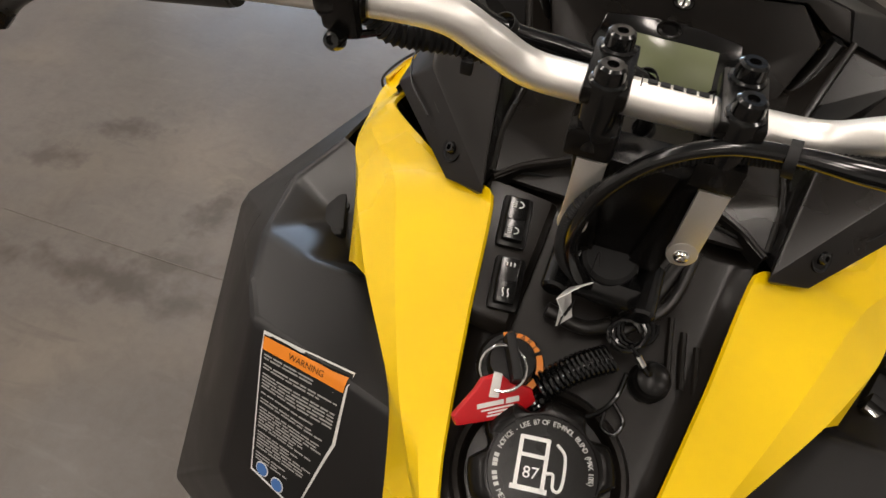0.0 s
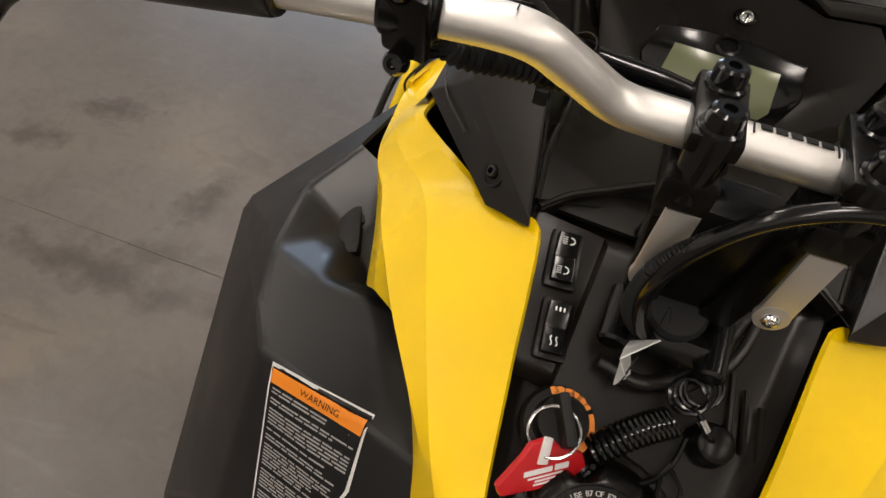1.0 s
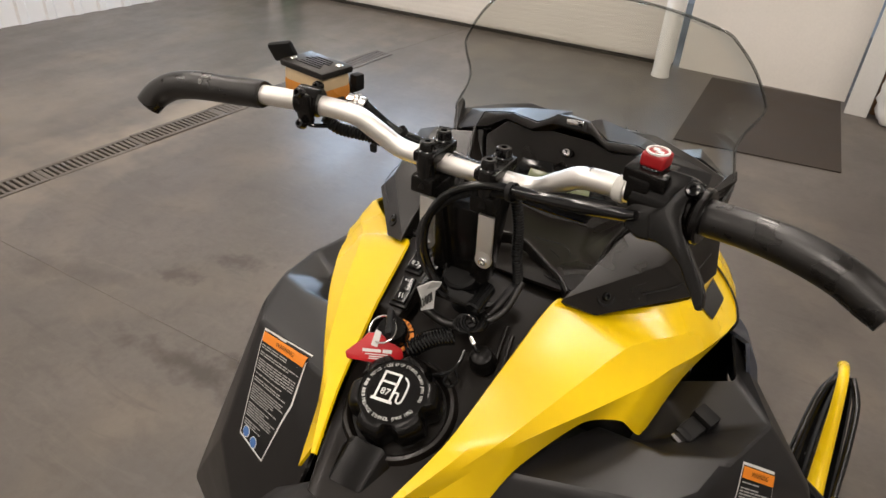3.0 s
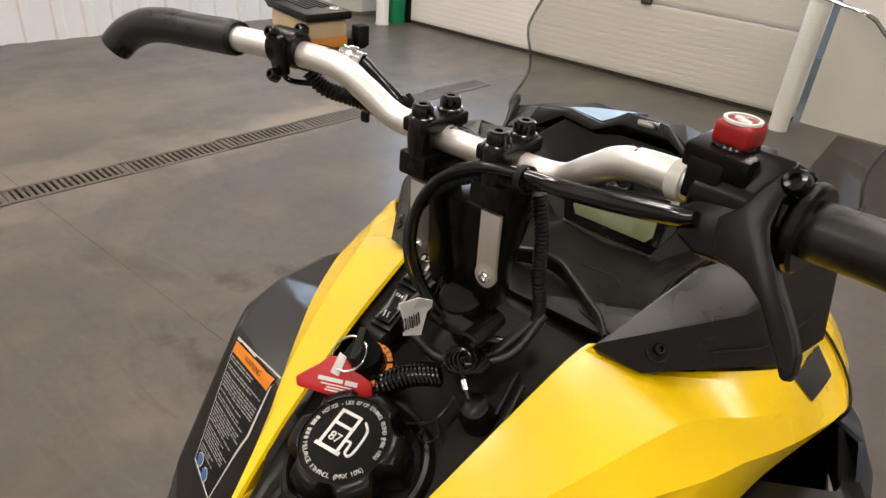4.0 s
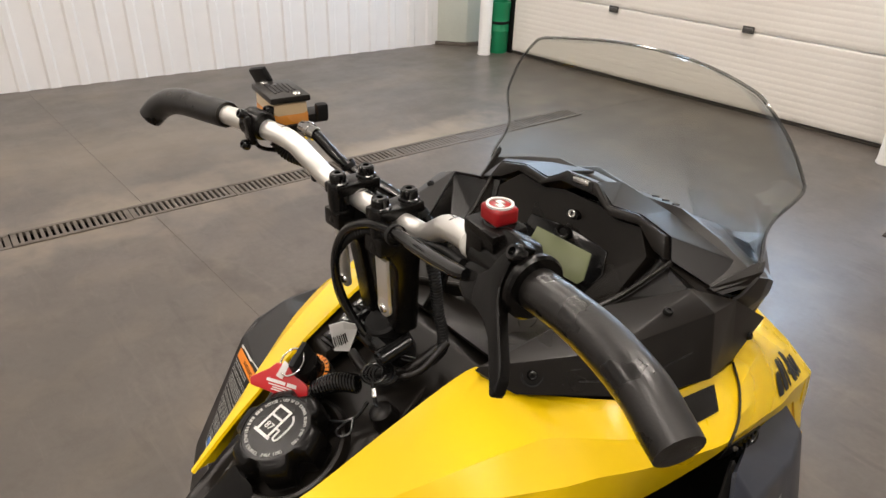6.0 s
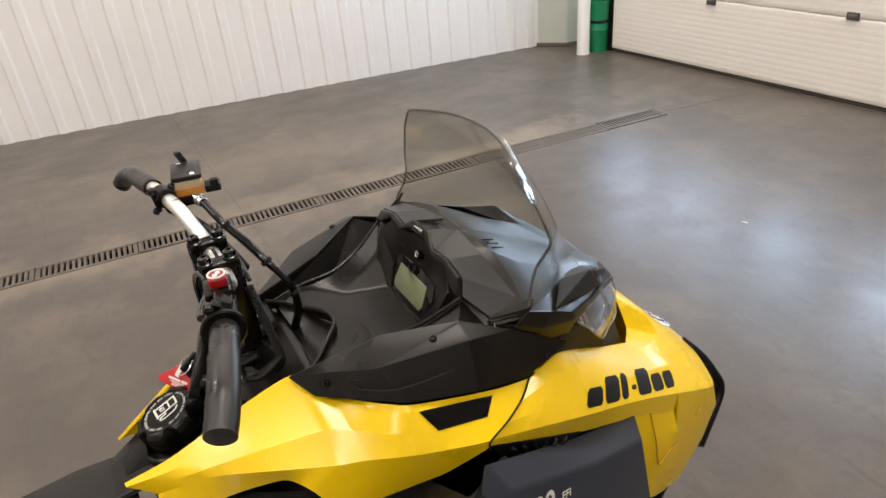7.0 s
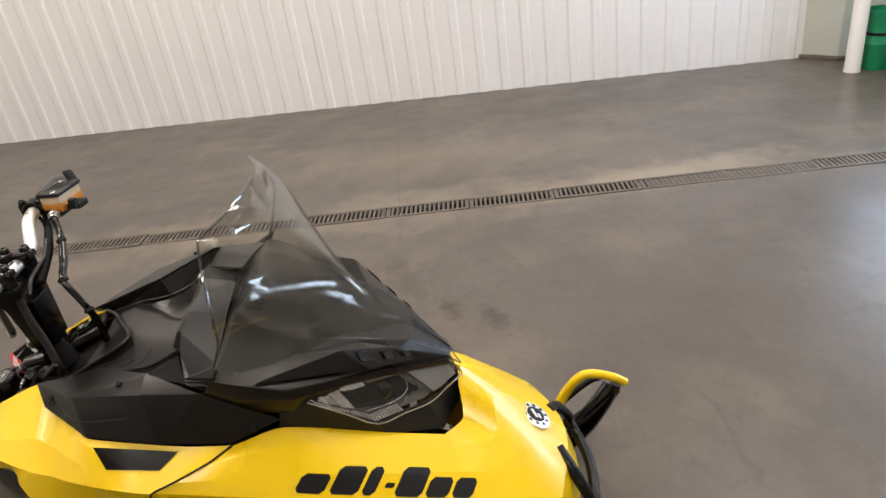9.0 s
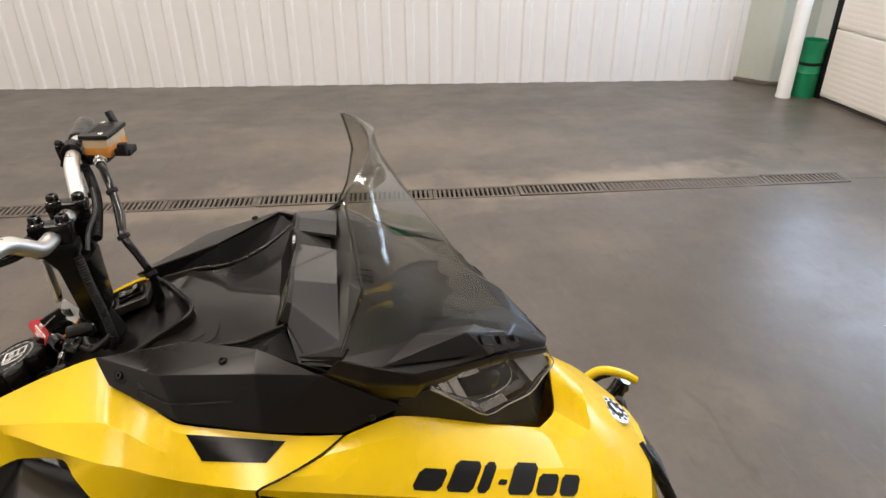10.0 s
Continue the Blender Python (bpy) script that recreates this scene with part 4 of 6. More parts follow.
part("key_blade", soften(from_faces([(x, y, z) for z, w in ((0.024, 0.0046), (0.044, 0.0034)) for x, y in ((-w, -0.017), (w, -0.017), (w, 0.017), (-w, 0.017))], [(0, 1, 2, 3), (4, 5, 6, 7), (0, 1, 5, 4), (1, 2, 6, 5), (2, 3, 7, 6), (3, 0, 4, 7)]), 0.0015, 2, 20), MATT, ign).data.transform(im @ pose(0, 0, 0, 0, 0, 24))

# tank filler bowl, cap
capm = frame3((0.002, -0.181, 0.916), (1, 0, 0), (0, 0.94, 0.34))
part("filler_bowl", spun([(0.055, 0.000), (0.058, 0.009), (0.061, 0.012), (0.065, 0.011), (0.069, 0.002), (0.072, -0.02)], capm, 40), BLACK, console)


def lobed_cap():
    bm = bmesh.new()
    steps = 84
    rings = []
    for r, z, lobes in ((0.051, 0.0, 1), (0.053, 0.006, 1), (0.053, 0.028, 1), (0.0515, 0.035, 1), (0.048, 0.040, 0.8), (0.0415, 0.0425, 0.15), (0.0390, 0.0425, 0), (0.0385, 0.0412, 0), (0.0, 0.0412, 0)):
        if r == 0:
            rings.append([bm.verts.new((0, 0, z))])
            continue
        ring = []
        for i in range(steps):
            a = 2 * math.pi * i / steps
            c = max(0.0, math.cos(6 * a + 0.6)) ** 1.3
            rr = r - 0.0105 * lobes * c
            ring.append(bm.verts.new((rr * math.cos(a), rr * math.sin(a), z)))
        rings.append(ring)
    for a, b in zip(rings, rings[1:]):
        for i in range(steps):
            j = (i + 1) % steps
            bm.faces.new((a[i], a[j], b[0]) if len(b) == 1 else (a[i], a[j], b[j], b[i]))
    bmesh.ops.transform(bm, matrix=capm @ pose(0, 0, 0.006), verts=bm.verts)
    return bm


cap = part("fuel_cap", lobed_cap(), SATIN, sled, "black lobed fuel cap with a printed pump sign")
top = capm @ pose(0, 0, 0.0474, 0, 0, 8)
sign = top @ pose(-0.004, 0.003, 0)
part("pump_sign", join(block(0.026, 0.0034, 0.0006, sign @ pose(-0.004, -0.0165, 0)), block(0.0028, 0.036, 0.0006, sign @ pose(-0.0135, 0.001, 0)), block(0.0028, 0.036, 0.0006, sign @ pose(0.0055, 0.001, 0)),
     block(0.020, 0.0028, 0.0006, sign @ pose(-0.004, 0.0180, 0)), block(0.020, 0.0026, 0.0006, sign @ pose(-0.004, 0.0060, 0)),
     tube([sign @ Vector(q) for q in ((0.007, -0.004, 0), (0.0115, -0.004, 0), (0.0125, -0.013, 0), (0.017, -0.014, 0), (0.019, -0.006, 0), (0.018, 0.010, 0), (0.0115, 0.017, 0))], 0.0012, 5, 6)), WHITEINK, cap)
part("number", lettering("87", 0.0115, sign @ pose(-0.004, -0.0060, 0.0)), WHITEINK, cap)


def ring_words(text, radius, start, step, size, inward=False):
    """Letters round the cap: clockwise with their feet inward, or the other way about."""
    bms = []
    for i, ch in enumerate(text):
        if ch == " ":
            continue
        a = radians(start + step * i if inward else start - step * i)
        bms.append(lettering(ch, size, top @ pose(radius * math.cos(a), radius * math.sin(a), 0, 0, 0, math.degrees(a) + (90 if inward else -90))))
    return join(*bms)


part("ring_print", join(ring_words("NOTICE - USE 87 OF ETHANOL BLEND (MAX 10%)", 0.0335, 160, 4.0, 0.0050), ring_words("MELANGE ETHANOL (MAX 10%)", 0.0335, 216, 4.9, 0.0056, True),
     *[block(0.0026, 0.0036, 0.0006, top @ pose(0.0335 * math.cos(radians(a)), 0.0335 * math.sin(radians(a)), 0, 0, 0, a + 90)) for a in (172, 178, 183, 193, 199, 206)]), surface("pale_grey_print", (0.46, 0.46, 0.44), 0.5, grain=300, vary=0.15), cap)
part("chute", shell([(-0.022, -0.240, 0.915), (0.020, -0.238, 0.915), (0.014, -0.278, 0.880), (-0.026, -0.280, 0.880), (-0.036, -0.246, 0.890), (0.034, -0.244, 0.890)], [(0, 1, 2, 3), (0, 3, 4), (1, 5, 2)], 1, 0.01, 0.003), SATIN, console)

# seat
SEAT = []
for y, half, top_z, low in ((-0.268, 0.050, 0.874, 0.80), (-0.300, 0.094, 0.862, 0.74), (-0.36, 0.120, 0.842, 0.68), (-0.45, 0.140, 0.815, 0.62), (-0.60, 0.155, 0.795, 0.58), (-0.9, 0.165, 0.790, 0.56), (-1.3, 0.165, 0.800, 0.58), (-1.42, 0.15, 0.78, 0.60)):
    SEAT.append([(CENTRE + x, y, z) for x, z in ((-half - 0.06, low), (-half - 0.03, top_z - 0.07), (-half, top_z - 0.022), (-half * 0.6, top_z), (0, top_z + 0.004), (half * 0.6, top_z), (half, top_z - 0.022), (half + 0.03, top_z - 0.07), (half + 0.06, low))])
part("seat", loft(SEAT, 1, 3, 0.01), SEATVINYL, sled, "black grained vinyl seat")

# deflectors beside the dash
DEF = [(0.120, -0.020, 1.032), (0.158, 0.002, 1.010), (0.246, 0.108, 1.012), (0.236, 0.312, 0.954), (0.228, 0.394, 0.982), (0.230, 0.290, 1.052), (0.212, 0.212, 1.086), (0.244, 0.212, 1.074),
       (0.205, 0.085, 1.056), (0.146, 0.112, 1.064), (0.150, 0.122, 1.012), (0.188, 0.262, 1.015), (0.258, 0.215, 0.990)]
DEF_F = [(0, 8, 7, 6, 9), (0, 1, 2, 8), (8, 2, 12, 7), (7, 12, 3, 4, 5), (6, 7, 5), (0, 9, 10)]
for s in SIDES:
    d = part("deflector", shell(sided(DEF, s), DEF_F, 1, 0.004, 0.0025), BLACK, sled, "dark grained angular deflector", 14)
    at = side((0.160, 0.022, 1.027), s)
    part("screw_well", spun([(0.0, -0.002), (0.0085, -0.002), (0.0105, 0.001), (0.0125, 0.0012), (0.0125, -0.004)], between(at, Vector(at) + Vector((s * 0.55, -0.45, 0.5))), 24), MATT, d)
    bolt_head("screw", at, (s * 0.55, -0.45, 0.5), 0.0058, d, GLOSS, 0.005)
    bolt_head("screw", side((0.213, 0.170, 1.0755), s), (s * 0.35, -0.2, 1), 0.0055, d)
    bolt_head("screw", side((0.232, 0.352, 0.974), s), (s * 0.85, 0.25, 0.6), 0.0055, d)
    # scored lines on the outer facet
    part("score", tube(sided([(0.168, 0.034, 1.031), (0.205, 0.085, 1.041), (0.232, 0.190, 1.057)], s), 0.0011, 4, 5), GREYBLUE, d)
    part("score", tube(sided([(0.196, 0.055, 1.026), (0.232, 0.102, 1.030), (0.246, 0.180, 1.036)], s), 0.0009, 4, 5), GREYBLUE, d)
    for k in range(3):
        part("score", tube(sided([(0.176 + 0.008 * k, 0.035 + 0.009 * k, 1.020), (0.182 + 0.008 * k, 0.040 + 0.009 * k, 1.010)], s), 0.001, 3, 5), GREYBLUE, d)

# dash between the console and the gauge: a smooth dished moulding
DASH = [(0.006, 0.036, 1.006), (0.122, 0.018, 1.016), (0.006, 0.150, 0.998), (0.088, 0.135, 1.004), (0.128, 0.072, 1.026), (0.126, 0.135, 1.034), (0.142, 0.190, 1.052), (0.160, 0.245, 1.086), (0.138, 0.246, 1.056),
        (0.074, 0.214, 0.998), (0.006, 0.216, 0.992), (0.006, 0.240, 0.985), (0.006, 0.194, 0.996), (0.078, 0.188, 1.000), (0.120, 0.194, 1.026)]
DASH_F = [(0, 1, 4, 3, 2), (2, 3, 13, 12), (4, 5, 3), (5, 6, 14, 3), (3, 14, 13), (12, 13, 9, 10), (13, 14, 8, 9), (14, 6, 7, 8)]
dash = part("dash", twin_shell(DASH, DASH_F, CENTRE, 0.005, 0.008), BLACK, sled, "dark grained dished dash panel", 30)
for s in SIDES:
    part("seam", tube(sided([(0.122, 0.018, 1.019), (0.098, 0.028, 1.017), (0.070, 0.040, 1.013), (0.066, 0.060, 1.010), (0.040, 0.075, 1.006)], s), 0.0016, 4, 6), MATT, dash)
    part("lip", tube(sided([(0.162, 0.246, 1.087), (0.142, 0.190, 1.053), (0.126, 0.135, 1.035), (0.128, 0.072, 1.027), (0.122, 0.018, 1.018)], s), [0.0030, 0.0032, 0.0032, 0.0030, 0.0026], 6, 8), BLACK, dash)
    # dark sloping panel between the dish and the deflector's ridge
    part("inner_panel", shell(sided([(0.122, 0.016, 1.014), (0.128, 0.072, 1.022), (0.126, 0.135, 1.030), (0.142, 0.190, 1.048), (0.160, 0.245, 1.080), (0.204, 0.262, 1.054), (0.211, 0.213, 1.082), (0.146, 0.113, 1.060), (0.121, -0.010, 1.030)], s), [(0, 1, 7, 8), (1, 2, 7), (2, 3, 6, 7), (3, 4, 5, 6)], 1, 0.004, 0.0), SATIN, dash, "", 14)
    # ledge between the binnacle and the cowl
    part("ledge", shell(sided([(0.114, 0.280, 1.104), (0.160, 0.248, 1.080), (0.204, 0.262, 1.054), (0.214, 0.270, 1.058), (0.172, 0.288, 1.072), (0.126, 0.292, 1.088)], s), [(0, 1, 4, 5), (1, 2, 3, 4)], 1, 0.004, 0.0), BLACK, dash)
# pressed V lines in the dish
part("score", tube([(0.050, 0.110, 1.0065), (0.085, 0.085, 1.0115), (0.070, 0.125, 1.0085), (0.020, 0.128, 1.0045)], 0.0009, 5, 5), MATT, dash)

# gauge: a faceted binnacle with a hooded brow; display in a gloss bezel, lock and button above it
gm = frame3((0.004, 0.229, 1.028), (1, 0, 0), (0, 0.42, 0.907))


def binnacle():
    """Front facets either side of the bezel and over it, turned down to a wall all round."""
    half = [(0.0, 0.040, -0.006), (0.020, 0.040, -0.006), (0.066, 0.036, -0.004), (0.074, 0.006, -0.004), (0.058, -0.032, -0.002), (0.0, -0.034, -0.002),
            (0.0, 0.086, 0.000), (0.032, 0.086, 0.000), (0.062, 0.078, 0.002), (0.104, 0.083, 0.010), (0.130, 0.054, 0.016), (0.112, -0.006, 0.014), (0.066, -0.044, 0.006), (0.0, -0.046, 0.004),
            (0.108, 0.090, -0.040), (0.142, 0.056, -0.040), (0.122, -0.012, -0.036), (0.068, -0.056, -0.030), (0.0, -0.060, -0.030)]
    faces = [(0, 1, 7, 6), (1, 2, 8, 7), (2, 3, 10, 9, 8), (3, 4, 11, 10), (4, 12, 11), (4, 5, 13, 12), (9, 10, 15, 14), (10, 11, 16, 15), (11, 12, 17, 16), (12, 13, 18, 17)]
    bm = twin_shell(half, faces, 0.0, 0.004, 0.0028, 2)
    bmesh.ops.transform(bm, matrix=gm, verts=bm.verts)
    return bm


pod = part("gauge_pod", binnacle(), BLACK, sled, "black grained faceted gauge housing", 25)
part("bezel", prism([(-0.060, -0.032), (0.060, -0.032), (0.076, 0.006), (0.068, 0.036), (0.022, 0.041), (-0.022, 0.041), (-0.068, 0.036), (-0.076, 0.006)], -0.020, -0.001, gm, 0.0025), GLOSS, pod)
part("display", prism([(-0.047, -0.021), (0.047, -0.021), (0.054, -0.012), (0.049, 0.024), (-0.049, 0.024), (-0.054, -0.012)], -0.004, 0.0006, gm, 0.0008), LCD, pod, "pale green gauge display")
for bx, by, br in ((0.0, 0.061, 0.0085), (-0.004, 0.034, 0.0105)):
    part("gauge_button", spun([(0, 0.001), (br * 0.55, 0.001), (br * 0.62, 0.004), (br * 0.9, 0.005), (br, 0.003), (br, -0.008)], gm @ pose(bx, by, 0.001) @ Matrix.Diagonal((1.25, 0.8, 1, 1)), 24), SATIN, pod)
part("lock", spun([(0, 0.004), (0.0030, 0.004), (0.0042, 0.0048), (0.0058, 0.0040), (0.0058, -0.002)], gm @ pose(0.0, 0.061, 0.003), 16), CHROME, pod, "bright lock centre")
part("lock_slot", block(0.0014, 0.0060, 0.0012, gm @ pose(0.0, 0.061, 0.0072)), MATT, pod)
brow_out = [(-0.153, 0.060), (-0.142, 0.087), (-0.096, 0.097), (-0.054, 0.092), (-0.026, 0.113), (0.026, 0.113), (0.054, 0.092), (0.096, 0.097), (0.142, 0.087), (0.153, 0.060)]
brow_in = [(0.132, 0.066), (0.104, 0.085), (0.060, 0.080), (0.030, 0.096), (-0.030, 0.096), (-0.060, 0.080), (-0.104, 0.085), (-0.132, 0.066)]
part("brow", prism(brow_out + brow_in, -0.036, 0.018, gm, 0.0035), BLACK, pod, "hooded brow over the gauge")
for s in SIDES:
    # the brow's swept-back upper facet, and the rounded cheek below it
    part("brow_wing", shell([gm @ Vector((s * x, y, z)) for x, y, z in ((0.022, 0.114, 0.012), (0.056, 0.094, 0.012), (0.100, 0.098, 0.012), (0.146, 0.088, 0.010), (0.156, 0.062, 0.006), (0.206, 0.050, -0.027), (0.200, 0.088, -0.057), (0.100, 0.112, -0.046), (0.024, 0.124, -0.040))],
         [(0, 1, 8), (1, 2, 7, 8), (2, 3, 6, 7), (3, 4, 5, 6)], 1, 0.004, 0.002), GREYBLUE, pod, "satin upper facet of the brow")
    part("cheek", tube([gm @ Vector((s * x, y, z)) for x, y, z in ((0.072, -0.046, -0.004), (0.108, -0.022, 0.000), (0.134, 0.020, 0.002), (0.146, 0.058, 0.000))], [0.010, 0.013, 0.013, 0.010], 6, 14, flat=0.8), SATIN, pod)
part("recess", prism([(-0.024, 0.098), (0.024, 0.098), (0.020, 0.111), (-0.020, 0.111)], 0.014, 0.0195, gm, 0.001), MATT, pod)
part("brow_label", block(0.026, 0.008, 0.005, gm @ pose(0.004, 0.106, 0.0200, 18, 0, 3), 0.0010), CHROME, pod, "small bright label")

# black cowl from the dash to the nose
COWL = [
    [(0.0, 0.302, 1.108), (0.070, 0.292, 1.102), (0.124, 0.288, 1.094), (0.172, 0.282, 1.076), (0.212, 0.266, 1.064)],
    [(0.0, 0.316, 1.104), (0.074, 0.310, 1.100), (0.132, 0.304, 1.090), (0.182, 0.300, 1.080), (0.224, 0.292, 1.070)],
    [(0.0, 0.340, 1.102), (0.055, 0.338, 1.107), (0.110, 0.335, 1.113), (0.172, 0.330, 1.097), (0.234, 0.316, 1.078)],
    [(0.0, 0.372, 1.092), (0.070, 0.372, 1.096), (0.128, 0.370, 1.090), (0.190, 0.366, 1.073), (0.230, 0.354, 1.060)],
    [(0.0, 0.440, 1.054), (0.064, 0.440, 1.056), (0.118, 0.438, 1.052), (0.170, 0.430, 1.038), (0.214, 0.413, 1.026)],
    [(0.0, 0.520, 1.014), (0.050, 0.519, 1.012), (0.094, 0.514, 1.022), (0.134, 0.504, 1.014), (0.170, 0.484, 1.000)],
    [(0.0, 0.600, 0.966), (0.030, 0.600, 0.974), (0.060, 0.592, 0.982), (0.090, 0.574, 0.984), (0.120, 0.546, 0.974)],
    [(0.0, 0.664, 0.908), (0.008, 0.663, 0.908), (0.016, 0.661, 0.910), (0.024, 0.658, 0.911), (0.032, 0.653, 0.908)],
]
SHOULDER = [
    [(0.234, 0.316, 1.078), (0.230, 0.354, 1.060), (0.214, 0.413, 1.026), (0.170, 0.484, 1.000), (0.120, 0.546, 0.972), (0.032, 0.653, 0.908)],
    [(0.228, 0.300, 1.056), (0.230, 0.346, 1.034), (0.212, 0.418, 1.008), (0.167, 0.490, 0.988), (0.117, 0.552, 0.959), (0.028, 0.657, 0.898)],
    [(0.206, 0.280, 1.030), (0.208, 0.330, 0.995), (0.202, 0.412, 0.974), (0.164, 0.486, 0.984), (0.114, 0.548, 0.955), (0.026, 0.654, 0.895)],
]
cowl = part("cowl", join(*[b for s in SIDES for b in (loft(COWL, s, 1, 0.004, 0.004, False), loft(SHOULDER, s, 1, 0.004, 0.003, False))]), BLACK, sled, "dark grained cowl under the windshield", 16)
for s in SIDES:
    # raised arrow-shaped facet and air slots
    facet = part("facet", soften(from_faces(sided([(0.228, 0.372, 1.055), (0.144, 0.531, 0.993), (0.156, 0.495, 1.045), (0.028, 0.645, 0.918), (0.168, 0.425, 1.058), (0.078, 0.528, 1.006), (0.031, 0.632, 0.943)], s),
         [(0, 2, 1), (1, 2, 6, 3), (0, 4, 2), (2, 4, 5), (2, 5, 6)]), 0.0012, 2, 15), BLACK, cowl)
    part("wing", shell(sided([(0.206, 0.264, 1.066), (0.219, 0.274, 1.060), (0.234, 0.312, 1.066), (0.238, 0.322, 1.084), (0.234, 0.328, 1.094), (0.226, 0.318, 1.090)], s), [(0, 1, 2), (0, 2, 3), (0, 3, 4, 5)], 1, 0.005, 0.0), BLACK, cowl, "grey angular wing beside the windshield")
    part("seam", tube(sided([(0.214, 0.272, 1.058), (0.226, 0.330, 1.040), (0.216, 0.405, 1.020)], s), 0.0016, 4, 6), MATT, cowl)
    # three air slots along the facet's flank: flat dark faces for shaded pockets, raised lip
    out, along = Vector((s * 0.546, 0.746, 0.381)), Vector((-s * 0.567, 0.663, -0.489))
    down = out.cross(along) * s
    if down.z > 0:
        down = -down
    for (x, y, z), half, tall in (((0.1310, 0.5220, 1.0098), 0.0165, 0.0068), ((0.1033, 0.5542, 0.9862), 0.0112, 0.0062), ((0.0781, 0.5826, 0.9665), 0.0088, 0.0045)):
        at = Vector(side((x, y, z), s))
        ring = [at + along * (half * a + tall * 0.35 * b) + down * (tall * b) + out * 0.0092 for a, b in ((-1, -1), (0.85, -1), (1, 1), (-0.75, 1))]
        part("slot", from_faces(ring, [(0, 1, 2, 3)]), PIT, cowl)
        part("slot_lip", tube(ring + [ring[0]], 0.0008, 1, 5), BLACK, cowl)
# louvre scores on the hump
for k in range(3):
    part("score", tube([(0.060 + 0.016 * k, 0.345, 1.108), (0.056 + 0.016 * k, 0.368, 1.099)], 0.0012, 2, 5), GREYBLUE, cowl)

# headlamps: dark bowl, bright reflectors, clear lens, black surround
TOPS = [(0.209, 0.423, 1.006), (0.170, 0.488, 0.988), (0.118, 0.553, 0.960), (0.024, 0.661, 0.897)]
LOWS = [(0.206, 0.436, 0.990), (0.158, 0.528, 0.886), (0.092, 0.616, 0.862), (0.022, 0.676, 0.862)]


def lamp_at(u, v, deep, s):
    """A place behind the lens: u from rear to front, v from top to bottom."""
    q = u * 3
    i = min(int(q), 2)
    q -= i
    a = Vector(TOPS[i]).lerp(Vector(TOPS[i + 1]), q)
    b = Vector(LOWS[i]).lerp(Vector(LOWS[i + 1]), q)
    return side(tuple(a.lerp(b, v) + Vector((-0.72, -0.62, 0.10)) * deep), s)


def lamp_patch(us, vs, deep, s, thick=0.002):
    bm = bmesh.new()
    grid = [[bm.verts.new(lamp_at(u, v, deep, s)) for v in vs] for u in us]
    for a, b in zip(grid, grid[1:]):
        for i in range(len(vs) - 1):
            bm.faces.new((a[i], a[i + 1], b[i + 1], b[i]))
    bmesh.ops.recalc_face_normals(bm, faces=bm.faces)
    bmesh.ops.solidify(bm, geom=bm.faces[:], thickness=thick)
    return bm


REFLECT = surface("lamp_reflector", (0.94, 0.94, 0.94), 0.28, metal=0.75, grain=160, bump=0.8, vary=0.08)
